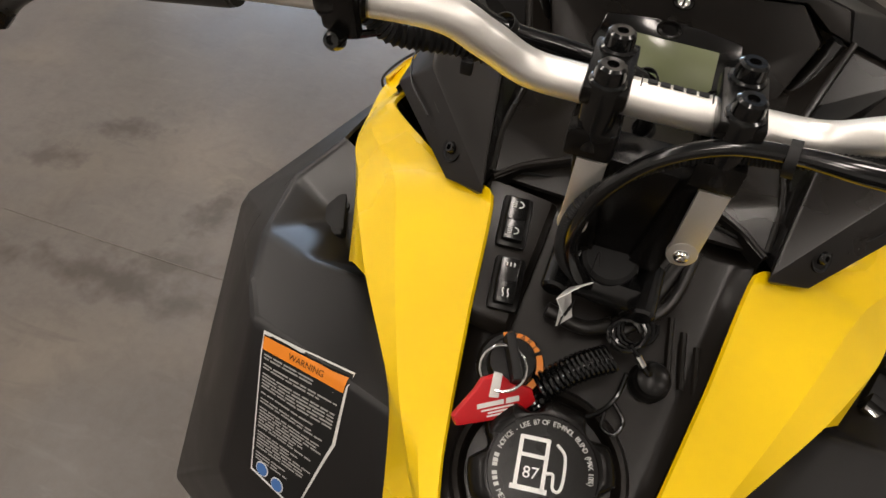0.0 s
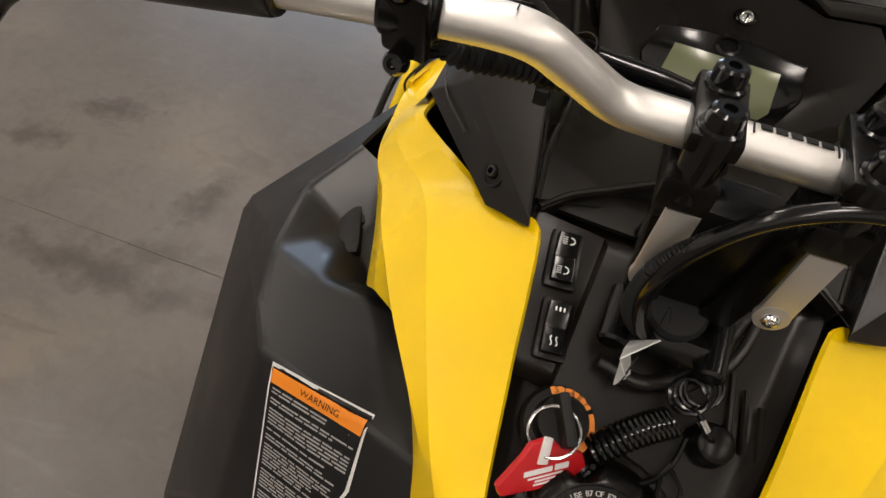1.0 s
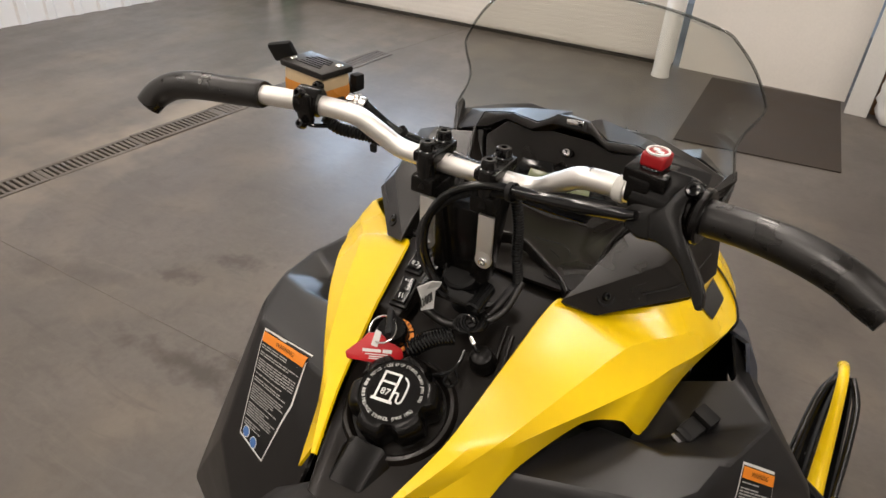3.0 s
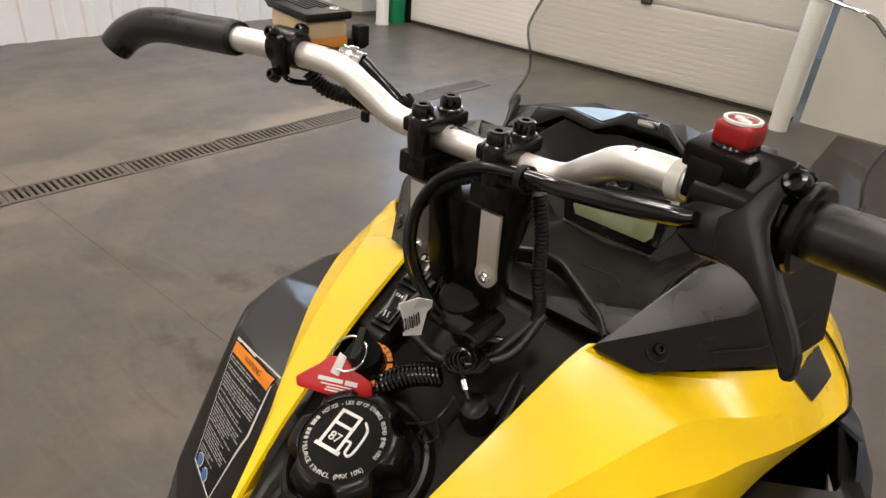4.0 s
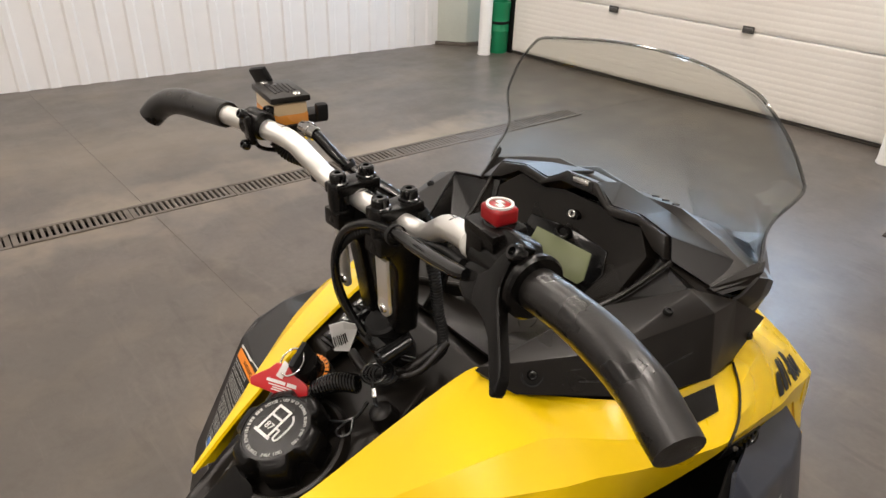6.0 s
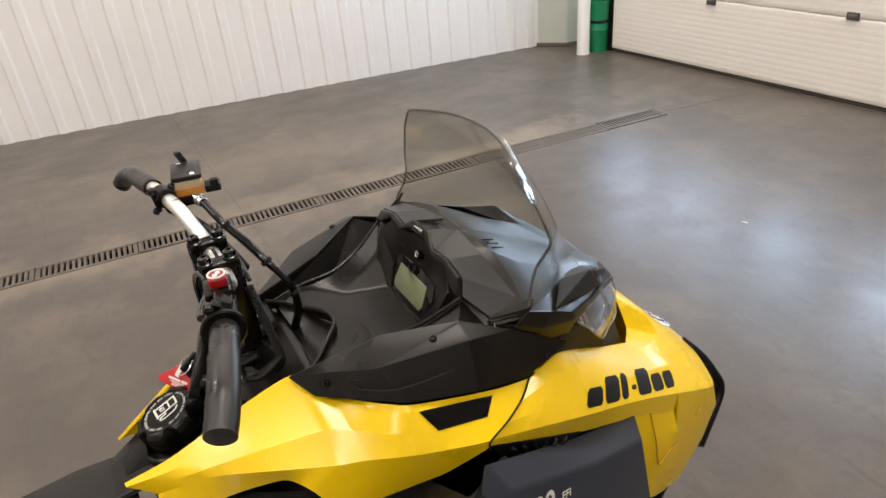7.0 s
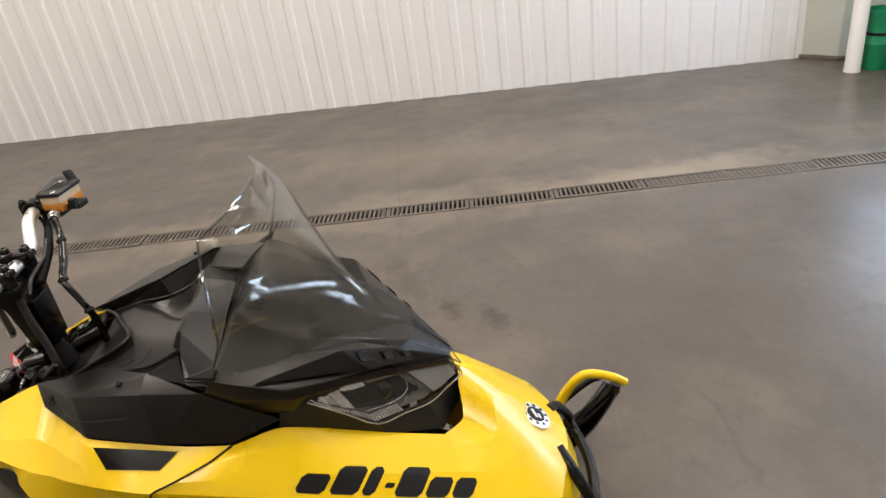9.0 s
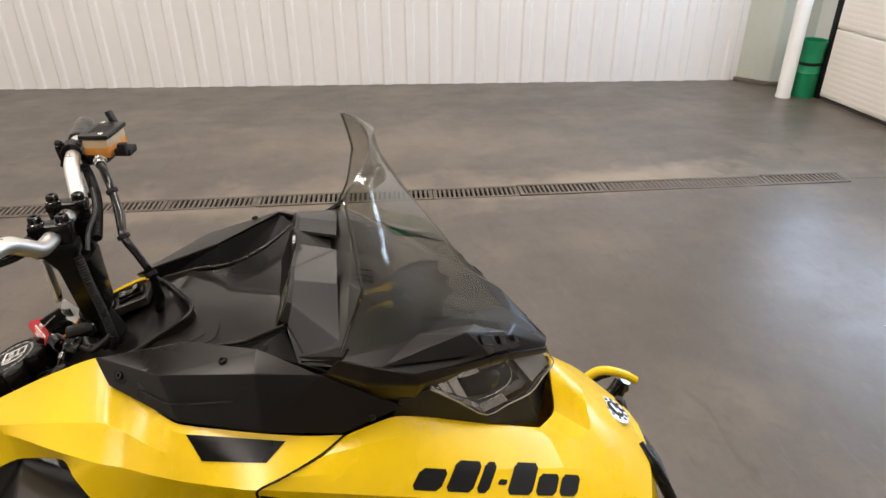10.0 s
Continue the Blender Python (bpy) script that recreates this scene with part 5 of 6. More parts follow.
for s in SIDES:
    hb = part("headlamp", lamp_patch((0.0, 0.17, 0.333, 0.5, 0.667, 0.83, 1.0), (0, 0.5, 1), 0.018, s), surface("lamp_lining", (0.22, 0.215, 0.20), 0.25, metal=0.6, grain=300, bump=0.3, vary=0.25), sled, "headlamp with bright reflectors behind a clear lens")
    part("lens", lamp_patch((0.0, 0.17, 0.333, 0.5, 0.667, 0.83, 1.0), (0, 0.35, 0.7, 1), 0.0, s, 0.0025), LENS, hb).visible_shadow = False
    for k in range(6):
        u = 0.02 + 0.044 * k
        part("reflector", lamp_patch((u, u + 0.020, u + 0.040), (0.10 + 0.02 * k, 0.45, 0.74), 0.006 + 0.005 * (k % 2), s), REFLECT, hb, "bright crinkled reflector")
    part("reflector", lamp_patch((0.28, 0.36, 0.46), (0.03, 0.20), 0.007, s), REFLECT, hb, "bright faceted reflector")
    for k in range(28):
        u = 0.05 + 0.0165 * k
        part("reflector_rib", lamp_patch((u, u + 0.010), (0.78, 0.96), 0.006, s, 0.003), REFLECT, hb)
    part("lamp_box", lamp_patch((0.28, 0.42, 0.56, 0.70), (0.22, 0.50, 0.73), 0.012, s, 0.004), surface("lamp_box_black", (0.016, 0.016, 0.015), 0.2, grain=300, vary=0.2), hb, "dark projector box")
    part("box_rim", tube([lamp_at(u, v, 0.010, s) for u, v in ((0.34, 0.74), (0.48, 0.76), (0.60, 0.68), (0.67, 0.52), (0.70, 0.34))], 0.0008, 4, 6), REFLECT, hb, "thin bright moulded edge")
    part("projector", spun([(0, 0.012), (0.012, 0.009), (0.018, 0.0), (0.020, -0.004), (0.020, -0.010)], between(lamp_at(0.53, 0.50, 0.016, s), lamp_at(0.53, 0.50, -0.05, s)), 24), GLOSS, hb)
    part("trim_strip", lamp_patch((0.48, 0.60, 0.80), (0.03, 0.16), 0.007, s), surface("warm_grey_trim", (0.30, 0.25, 0.18), 0.3, metal=0.4), hb)
    part("reflector", lamp_patch((0.75, 0.84, 0.97), (0.12, 0.50, 0.92), 0.006, s), surface("grey_metal_mesh", (0.36, 0.35, 0.34), 0.4, metal=0.7, grain=900, bump=0.5, vary=0.2), hb, "grey metal reflector")
    part("lens_edge", tube([lamp_at(u, 1.0, 0.0, s) for u in (0.0, 0.17, 0.333, 0.5, 0.667, 0.83, 1.0)] + [lamp_at(1.0, v, 0.0, s) for v in (0.5, 0.0)], 0.0013, 3, 6), surface("clear_edge", (0.30, 0.27, 0.20), 0.2), hb, "thick clear lens edge")
    part("lamp_surround", shell(sided([(0.212, 0.392, 0.982), (0.204, 0.437, 0.985), (0.159, 0.527, 0.889), (0.089, 0.610, 0.864), (0.024, 0.669, 0.856), (0.010, 0.666, 0.795), (0.092, 0.632, 0.799), (0.146, 0.542, 0.850), (0.181, 0.457, 0.906), (0.211, 0.383, 0.951)], s), [(0, 1, 8, 9), (1, 2, 7, 8), (2, 3, 6, 7), (3, 4, 5, 6)], 1, 0.004, 0.0), SURROUND, hb, "", 12)


# windshield: two nearly flat faces from a centre ridge, rolled back to a flange that ends in a cornered rim
FOOT, WAIST, HORN, CREST = Vector((0.230, 0.316, 1.076)), Vector((0.240, 0.353, 1.184)), Vector((0.170, 0.338, 1.275)), Vector((0.0, 0.379, 1.287))
RIDGE = [(0.0, 0.606, 0.952), (0.0, 0.546, 1.034), (0.0, 0.482, 1.126), (0.0, 0.424, 1.204), (0.0, 0.391, 1.250), (0.0, 0.379, 1.287)]
MID = 0.003


def along_rim(w):
    """The rim from the foot over the waist and the top corner to the crest."""
    if w < 0.34:
        k = w / 0.34
        return FOOT.lerp(WAIST, k) - Vector((0.016, -0.004, 0)) * math.sin(math.pi * k) ** 2
    if w < 0.66:
        return WAIST.lerp(HORN, (w - 0.34) / 0.32) + Vector((0.006, 0, 0.004)) * math.sin(math.pi * (w - 0.34) / 0.32)
    k = (w - 0.66) / 0.34
    x = HORN.x * (1 - k)
    bow = 1 - (x / HORN.x) ** 2
    return Vector((x, HORN.y + (CREST.y - HORN.y) * bow, HORN.z + (CREST.z - HORN.z) * bow))


def screen_mesh(rows=44, across=12, roll=7):
    """Rows from the base up; each runs flat from the ridge to the fold, then rolls back to the rim."""
    ridge = spline(RIDGE, 12, 0.45)
    bm = bmesh.new()
    grid = []
    for i in range(rows + 1):
        w = 0.985 * i / rows
        r = ridge[round(min(1.0, w / 0.985) * (len(ridge) - 1))]
        e = along_rim(w)
        away = r - e
        width = min(0.040, 0.30 * away.length)
        lift = 0.020 * min(1.0, away.length / 0.12)
        f = e + away.normalized() * width + Vector((0.25, 0.80, 0.42)) * lift
        half = [r.lerp(f, (k / across) * 0.90) for k in range(across + 1)]
        a = half[-1]
        half += [(1 - t) ** 2 * a + 2 * t * (1 - t) * f + t * t * e for t in [(k + 1) / roll for k in range(roll)]]
        grid.append([bm.verts.new((MID - p.x, p.y, p.z)) for p in half[:0:-1]] + [bm.verts.new((MID + p.x, p.y, p.z)) for p in half])
    for a, b in zip(grid, grid[1:]):
        for i in range(len(a) - 1):
            if len({tuple(round(c, 5) for c in v.co) for v in (a[i], a[i + 1], b[i + 1], b[i])}) > 2:
                bm.faces.new((a[i], a[i + 1], b[i + 1], b[i]))
    bmesh.ops.remove_doubles(bm, verts=bm.verts, dist=0.0003)
    bmesh.ops.recalc_face_normals(bm, faces=bm.faces)
    bmesh.ops.solidify(bm, geom=bm.faces[:], thickness=0.003)
    return bm


screen = part("windshield", screen_mesh(), SCREEN, sled, "smoked clear plastic windshield")
screen.visible_shadow = False
rim = [along_rim(k / 40) for k in range(40)] + [CREST]
part("rim", tube([(MID - p.x, p.y, p.z) for p in rim] + [(MID + p.x, p.y, p.z) for p in rim[-2::-1]], 0.0021, 1, 8, smooth=False), RIMCLEAR, screen, "polished clear edge").visible_shadow = False

# ---- steering ----
BAR = [(0.0, -0.068, 1.170), (0.050, -0.068, 1.170), (0.084, -0.070, 1.174), (0.110, -0.078, 1.192), (0.138, -0.086, 1.208), (0.200, -0.098, 1.213), (0.270, -0.110, 1.214)]
bar = part("handlebar", tube([(-x, y, z - 0.034 * max(0.0, x - 0.06)) for x, y, z in BAR[:0:-1]] + BAR, 0.0113, 8, 20), SILVER, sled, "brushed silver handlebar with fine marks")
GRIP_RIGHT = [(0.246, -0.106, 1.214), (0.254, -0.108, 1.215), (0.290, -0.1165, 1.218), (0.325, -0.1255, 1.218), (0.360, -0.1360, 1.213), (0.384, -0.1455, 1.205), (0.397, -0.1510, 1.201)]
GRIP = [(0.246, -0.106, 1.214), (0.254, -0.107, 1.214), (0.300, -0.116, 1.214), (0.336, -0.122, 1.214), (0.366, -0.129, 1.210), (0.386, -0.138, 1.200), (0.396, -0.148, 1.187)]
for s in SIDES:
    gp = part("grip", tube(GRIP_RIGHT if s > 0 else [(-x, y, z - 0.0065 - 0.05 * (x - 0.246)) for x, y, z in GRIP], [0.0150, 0.0164, 0.0162, 0.0168, 0.0168, 0.0166, 0.0160], 10, 20), RUBBER, bar, "worn black rubber hooked grip")
    part("clamp", join(prism([(-0.013, -0.027), (0.013, -0.027), (0.013, 0.027), (-0.013, 0.027)], 1.176, 1.188, pose(s * 0.0365 - 0.0015, -0.069, 0), 0.003), prism([(-0.014, -0.028), (0.014, -0.028), (0.014, 0.028), (-0.014, 0.028)], 1.140, 1.160, pose(s * 0.0365 - 0.0015, -0.069, 0), 0.003)), SATIN, bar)
    for y in (-0.087, -0.052):
        part("clamp_bolt", spun([(0, 0.004), (0.0032, 0.004), (0.0034, 0.007), (0.0065, 0.0072), (0.0082, 0.0058), (0.0088, 0.002), (0.0088, -0.002), (0.0105, -0.003), (0.0112, -0.006), (0.0112, -0.022), (0.0098, -0.036), (0.0110, -0.046), (0.0, -0.046)], pose(s * 0.0365 - 0.0015, y, 1.1925), 20), GLOSS, bar)
    # pencilled cross marks on the bar
    part("mark", join(block(0.0006, 0.012, 0.0006, pose(s * 0.140, -0.0866, 1.2196)), block(0.022, 0.0006, 0.0006, pose(s * 0.145, -0.0876, 1.2200, 0, 0, -s * 11))), MATT, bar)
# plain dark bars where the bar is printed
part("print", join(*[block(0.0055, 0.0048, 0.0006, pose(-0.014 + 0.0072 * k, -0.0665, 1.1815, -8, 0, 0)) for k in range(5)], *[block(0.0008, 0.010, 0.0006, pose(0.019 * q, -0.068, 1.1814)) for q in (-1.05, 1.05)]), BLACKINK, bar)

# riser between the clamps and the steering post: two cheeks, a web and link plates
def cheek(s):
    return soften(from_faces([(s * x, y, z) for x, y, z in ((0.022, -0.094, 1.150), (0.050, -0.094, 1.150), (0.050, -0.046, 1.150), (0.022, -0.046, 1.150), (0.022, -0.074, 1.118), (0.046, -0.074, 1.118), (0.046, -0.044, 1.118), (0.022, -0.044, 1.118),
         (0.012, -0.064, 1.025), (0.036, -0.064, 1.025), (0.036, -0.038, 1.025), (0.012, -0.038, 1.025))], [(0, 1, 2, 3), (0, 4, 5, 1), (1, 5, 6, 2), (2, 6, 7, 3), (3, 7, 4, 0), (4, 8, 9, 5), (5, 9, 10, 6), (6, 10, 11, 7), (7, 11, 8, 4), (8, 11, 10, 9)]), 0.005, 2, 15)


web = soften(from_faces([(-0.026, -0.069, 1.122), (0.026, -0.069, 1.122), (0.026, -0.036, 1.122), (-0.026, -0.036, 1.122), (-0.020, -0.059, 1.025), (0.020, -0.059, 1.025), (0.020, -0.034, 1.025), (-0.020, -0.034, 1.025)],
     [(0, 1, 2, 3), (4, 5, 6, 7), (0, 1, 5, 4), (1, 2, 6, 5), (2, 3, 7, 6), (3, 0, 4, 7)]), 0.004, 2, 15)
riser = part("riser", join(cheek(1), cheek(-1), web), SATIN, sled, "satin black handlebar riser")
part("steering_post", join(rod((0.003, -0.060, 1.045), (0.003, -0.034, 0.985), 0.021, 20, 0.003), rod((0.003, -0.036, 0.990), (0.003, 0.036, 0.860), 0.016)), MATT, riser)
part("post_clamp", join(block(0.062, 0.030, 0.022, pose(0.003, -0.064, 1.018, -20, 0, 0), 0.006), rod((0.036, -0.087, 1.020), (0.036, -0.045, 1.028), 0.010, 16, 0.002), rod((-0.030, -0.087, 1.020), (-0.030, -0.045, 1.028), 0.010, 16, 0.002)), GLOSS, riser)
for s in SIDES:
    fm = frame3((s * 0.0365 + 0.003, -0.0860, 1.077), (1, 0, 0), (0, -0.05, 0.99))
    part("link_plate", join(prism([(-0.0092, 0.0), (0.0092, 0.0), (0.0092, 0.058), (-0.0092, 0.058)], -0.002, 0.002, fm, 0.0008), prism([(0.0100 * math.cos(radians(a)), 0.0112 * math.sin(radians(a))) for a in range(0, 360, 15)], -0.002, 0.0022, fm, 0.0006)), SILVER, riser, "bare aluminium link plate")
    bolt_head("bolt", fm @ Vector((0, -0.001, 0.001)), (0, -0.97, -0.1), 0.0058, riser, CHROME, 0.004)

# brake control on the far end of the bar
brake = part("brake_perch", join(rod((-0.172, -0.095, 1.2115), (-0.200, -0.100, 1.2125), 0.0165, 20, 0.002), block(0.024, 0.007, 0.034, pose(-0.184, -0.1105, 1.209, 8, 0, -10), 0.003), block(0.056, 0.040, 0.018, pose(-0.203, -0.062, 1.197, 0, 0, -10), 0.006)), SATIN, bar, "black brake lever perch")
rm = pose(-0.212, -0.052, 1.195, 0, 0, -10)
part("reservoir", prism([(-0.034, -0.021), (0.034, -0.021), (0.034, 0.021), (-0.034, 0.021)], 0.006, 0.036, rm, 0.005), FLUIDCUP, brake, "cloudy brake fluid reservoir")
part("fluid", prism([(-0.0345, -0.0215), (0.0345, -0.0215), (0.0345, 0.0215), (-0.0345, 0.0215)], 0.004, 0.025, rm, 0.005), FLUID, brake, "amber brake fluid")
lid = part("reservoir_lid", prism([(-0.037, -0.024), (0.037, -0.024), (0.037, 0.024), (-0.037, 0.024)], 0.036, 0.044, rm, 0.003), BLACK, brake, "black reservoir lid with raised print")
for k in range(6):
    part("lid_print", block(0.040 - 0.006 * (k % 3), 0.0020, 0.0010, rm @ pose(0.0, -0.012 + 0.005 * k, 0.0444)), GREYBLUE, lid)
for dx in (-0.028, 0.028):
    bolt_head("lid_screw", rm @ Vector((dx, -0.010 * (1 if dx < 0 else -1), 0.0440)), (0, 0, 1), 0.0045, brake, CHROME, 0.002)
part("paddle", block(0.034, 0.008, 0.024, rm @ pose(-0.052, -0.006, 0.046, 20, -14, 15), 0.004), MATT, brake)
part("lever_stub", join(block(0.030, 0.026, 0.012, rm @ pose(0.010, 0.036, 0.010), 0.003), block(0.012, 0.014, 0.020, rm @ pose(0.026, 0.040, 0.018), 0.003)), MATT, brake)
for y_, z_ in ((-0.114, 1.226), (-0.114, 1.190), (-0.082, 1.224)):
    bolt_head("perch_bolt", (-0.186, y_, z_), (0, -0.6, 0.3), 0.006, brake, GLOSS, 0.006)
part("hose_joint", join(rod((-0.168, -0.052, 1.204), (-0.146, -0.046, 1.200), 0.0085, 16, 0.001), rod((-0.160, -0.050, 1.203), (-0.154, -0.048, 1.202), 0.0105, 12, 0.001)), CHROME, brake)
part("brake_hose", tube([(-0.148, -0.046, 1.200), (-0.115, -0.029, 1.170), (-0.060, -0.009, 1.151), (-0.014, 0.004, 1.135), (-0.002, 0.021, 1.108), (-0.001, 0.033, 1.075), (-0.012, 0.034, 1.030), (-0.024, 0.026, 0.995)], [0.0065, 0.0062, 0.0075, 0.0060, 0.0058, 0.0058, 0.0072, 0.0072], 8, 12), GLOSS, brake, "shiny black brake hose")
for q in ((-0.110, -0.0275, 1.169), (-0.014, 0.004, 1.135), (-0.001, 0.033, 1.075)):
    part("hose_tie", spun([(0.0085, -0.003), (0.0092, -0.003), (0.0092, 0.003), (0.0085, 0.003)], between(q, Vector(q) + Vector((0.3, 0.3, -0.6))), 14), MATT, brake)


def ribbed_hose(points, r, pitch=0.0042):
    path = spline(points, 40)
    out, radii, run, nxt = [path[0]], [r], 0.0, pitch / 2
    for a, b in zip(path, path[1:]):
        run += (b - a).length
        if run >= nxt:
            out.append(b)
            radii.append(r if len(out) % 2 else r * 0.80)
            nxt += pitch / 2
    return tube(out, radii, 1, 12, smooth=False)


part("conduit", ribbed_hose([(-0.178, -0.082, 1.190), (-0.165, -0.074, 1.176), (-0.130, -0.060, 1.170), (-0.095, -0.048, 1.160), (-0.050, -0.038, 1.150), (-0.005, -0.030, 1.140)], 0.0078), MATT, bar, "black ribbed conduit")
part("conduit", tube([(-0.196, -0.100, 1.196), (-0.190, -0.096, 1.182), (-0.172, -0.082, 1.180)], 0.0026, 6, 8), GLOSS, bar)
part("bare_cable", tube([(-0.120, -0.058, 1.172), (-0.060, -0.040, 1.162), (0.000, -0.036, 1.156), (0.030, -0.034, 1.138)], 0.0035, 6, 10), GREYBLUE, bar)
part("tie_tail", block(0.008, 0.005, 0.010, pose(-0.122, -0.066, 1.160), 0.002), MATT, bar)

# throttle control
thr = part("throttle_body", rod((0.186, -0.0955, 1.2118), (0.243, -0.1055, 1.2140), 0.0185, 24, 0.003), SATIN, bar, "black thumb throttle housing")
lm = frame3((0.236, -0.114, 1.241), (0.972, -0.235, 0.0116), (0.101, 0.4615, 0.881))
part("throttle_cover", prism([(-0.045, -0.053), (-0.050, -0.036), (-0.046, -0.031), (-0.034, -0.022), (-0.034, -0.010), (-0.032, 0.004), (-0.027, 0.008), (-0.004, 0.009), (0.004, 0.002), (-0.010, -0.010), (-0.012, -0.026), (-0.020, -0.038), (-0.014, -0.055), (-0.030, -0.058)], -0.024, -0.003, lm, 0.004, 3), SATIN, thr, "satin black angular cover")
part("flange", spun([(0.012, 0.0), (0.0235, 0.0), (0.0255, 0.002), (0.0255, 0.006), (0.0235, 0.008), (0.012, 0.008)], between((0.244, -0.1065, 1.2142), (0.30, -0.1165, 1.2160)), 28), SATIN, thr)
bolt_head("perch_bolt", lm @ Vector((0.001, -0.002, 0.0)), (-0.15, -0.80, 0.58), 0.0075, thr, GLOSS, 0.006)
part("throttle_lever", prism([(-0.004, 0.008), (0.006, 0.006), (0.004, -0.004), (-0.001, -0.012), (0.001, -0.028), (0.007, -0.038), (0.019, -0.051), (0.036, -0.068), (0.044, -0.078), (0.0465, -0.087), (0.0455, -0.092), (0.042, -0.092), (0.037, -0.086), (0.029, -0.078), (0.0155, -0.064), (0.003, -0.057), (-0.011, -0.054), (-0.019, -0.054), (-0.0225, -0.046), (-0.0270, -0.034), (-0.0180, -0.024), (-0.0140, -0.010)], -0.011, 0.0, lm, 0.0035, 3), SATIN, thr, "satin black thumb lever")
part("stop_switch_box", join(block(0.040, 0.032, 0.015, pose(0.196, -0.096, 1.235, 4, 0, -10), 0.003), block(0.022, 0.012, 0.026, pose(0.190, -0.106, 1.222, 0, 0, -10), 0.003)), SATIN, thr)
bmx = pose(0.197, -0.094, 1.2405, 0, 0, -10)
btn = part("stop_button", soften(prism([(-0.0112, -0.0105), (0.0112, -0.0105), (0.0112, 0.0105), (-0.0112, 0.0105)], 0.002, 0.0155, bmx), 0.0035, 3, 20), RED, thr, "red stop button with a white ring")
part("button_collar", spun([(0, 0.003), (0.011, 0.003), (0.0135, -0.001), (0.0135, -0.004)], bmx, 24), GLOSS, thr)
part("ring_mark", join(spun([(0.0086, 0.0152), (0.0086, 0.0168), (0.0106, 0.0168), (0.0106, 0.0152)], bmx, 28), prism([(-0.006, 0.0042), (0.001, 0.0042), (-0.001, 0.0012), (0.005, 0.0008), (0.006, -0.0042), (-0.001, -0.0042), (0.001, -0.0012), (-0.005, -0.0008)], 0.0150, 0.0164, bmx)), WHITEINK, btn)
part("sleeve", rod((0.168, -0.0922, 1.2108), (0.178, -0.0940, 1.2112), 0.0128, 20, 0.001), surface("clear_sleeve", (0.55, 0.54, 0.50), 0.25), thr)
# cables
CABLE = [(0.196, -0.124, 1.206), (0.182, -0.121, 1.201), (0.140, -0.110, 1.190), (0.100, -0.098, 1.180), (0.066, -0.094, 1.177), (0.030, -0.096, 1.172), (-0.004, -0.101, 1.152), (-0.026, -0.102, 1.112), (-0.030, -0.096, 1.064), (-0.014, -0.082, 1.018), (0.016, -0.062, 0.990), (0.050, -0.040, 0.985)]
part("throttle_cable", tube(CABLE, [0.0042, 0.0062, 0.0068, 0.0066, 0.0050, 0.0050, 0.0050, 0.0050, 0.0050, 0.0050, 0.0050, 0.0050], 8, 12), GLOSS, thr, "shiny black throttle cable")
part("cable_ferrule", rod((0.178, -0.120, 1.2003), (0.190, -0.123, 1.2040), 0.0046, 12, 0.0006), CHROME, thr)
part("braided_cable", ribbed_hose([(0.172, -0.104, 1.196), (0.120, -0.086, 1.182), (0.066, -0.088, 1.168), (0.024, -0.092, 1.160), (-0.010, -0.096, 1.138), (-0.034, -0.098, 1.100), (-0.034, -0.092, 1.050), (-0.010, -0.076, 1.008), (0.030, -0.054, 0.984)], 0.0048, 0.0026), MATT, thr, "black braided cable")
part("cable_tie", spun([(0.0095, -0.003), (0.0105, -0.003), (0.0105, 0.003), (0.0095, 0.003)], between((0.066, -0.092, 1.173), (0.20, -0.12, 1.20)), 16), MATT, thr)
part("braided_conduit", ribbed_hose([(0.050, -0.040, 1.140), (0.056, -0.034, 1.100), (0.056, -0.028, 1.060), (0.060, -0.022, 1.010), (0.050, -0.030, 0.985)], 0.0068, 0.004), MATT, riser, "black ribbed conduit")
part("cable_loop", join(tube([(0.058, -0.020, 1.020), (0.040, -0.055, 0.992), (0.006, -0.080, 0.980), (-0.030, -0.080, 0.986)], 0.006, 8, 10), tube([(0.066, -0.015, 1.030), (0.058, -0.050, 1.000), (0.030, -0.078, 0.986)], 0.0045, 8, 10)), RUBBER, riser)
# raised lip behind the post
for s in SIDES:
    edge = sided([(0.118, 0.004, 1.026), (0.100, 0.028, 1.024), (0.074, 0.047, 1.024), (0.048, 0.066, 1.024), (0.030, 0.079, 1.024), (0.016, 0.085, 1.024), (0.0, 0.086, 1.024)], s)
    part("dash_lip", join(tube(edge, [0.0022, 0.0030, 0.0034, 0.0036, 0.0036, 0.0036, 0.0036], 3, 8), shell(edge + [(x, y + 0.004, z - 0.016) for x, y, z in edge], [(k, k + 1, k + 8, k + 7) for k in range(6)], 1, 0.003)), BLACK, dash, "raised moulded lip round the steering opening")

# the bars stand a little turned, and are carried high on the riser
STEER = pose(0.0015, 0.004, 0.0135) @ Matrix.Translation((0, -0.069, 0)) @ pose(0, 0, 0, 0, 0, 1.6) @ Matrix.Translation((0, 0.069, 0))
for ob in (bar, *bar.children_recursive, riser, *riser.children_recursive):
    if ob.name.split(".")[0] not in ("steering_post", "post_clamp", "cable_loop"):
        ob.data.transform(STEER)

# ---- chassis under the panels ----
belly_v = [(0.190, -0.230, 0.500), (0.400, -0.150, 0.500), (0.420, 0.180, 0.490), (0.300, 0.520, 0.490), (0.200, 0.720, 0.475), (0.0, 0.82, 0.44), (0.120, -0.230, 0.260), (0.260, -0.150, 0.250), (0.280, 0.180, 0.240), (0.220, 0.480, 0.240), (0.120, 0.680, 0.290), (0.0, 0.76, 0.320),
           (0.0, -0.230, 0.500), (0.0, -0.230, 0.260)]
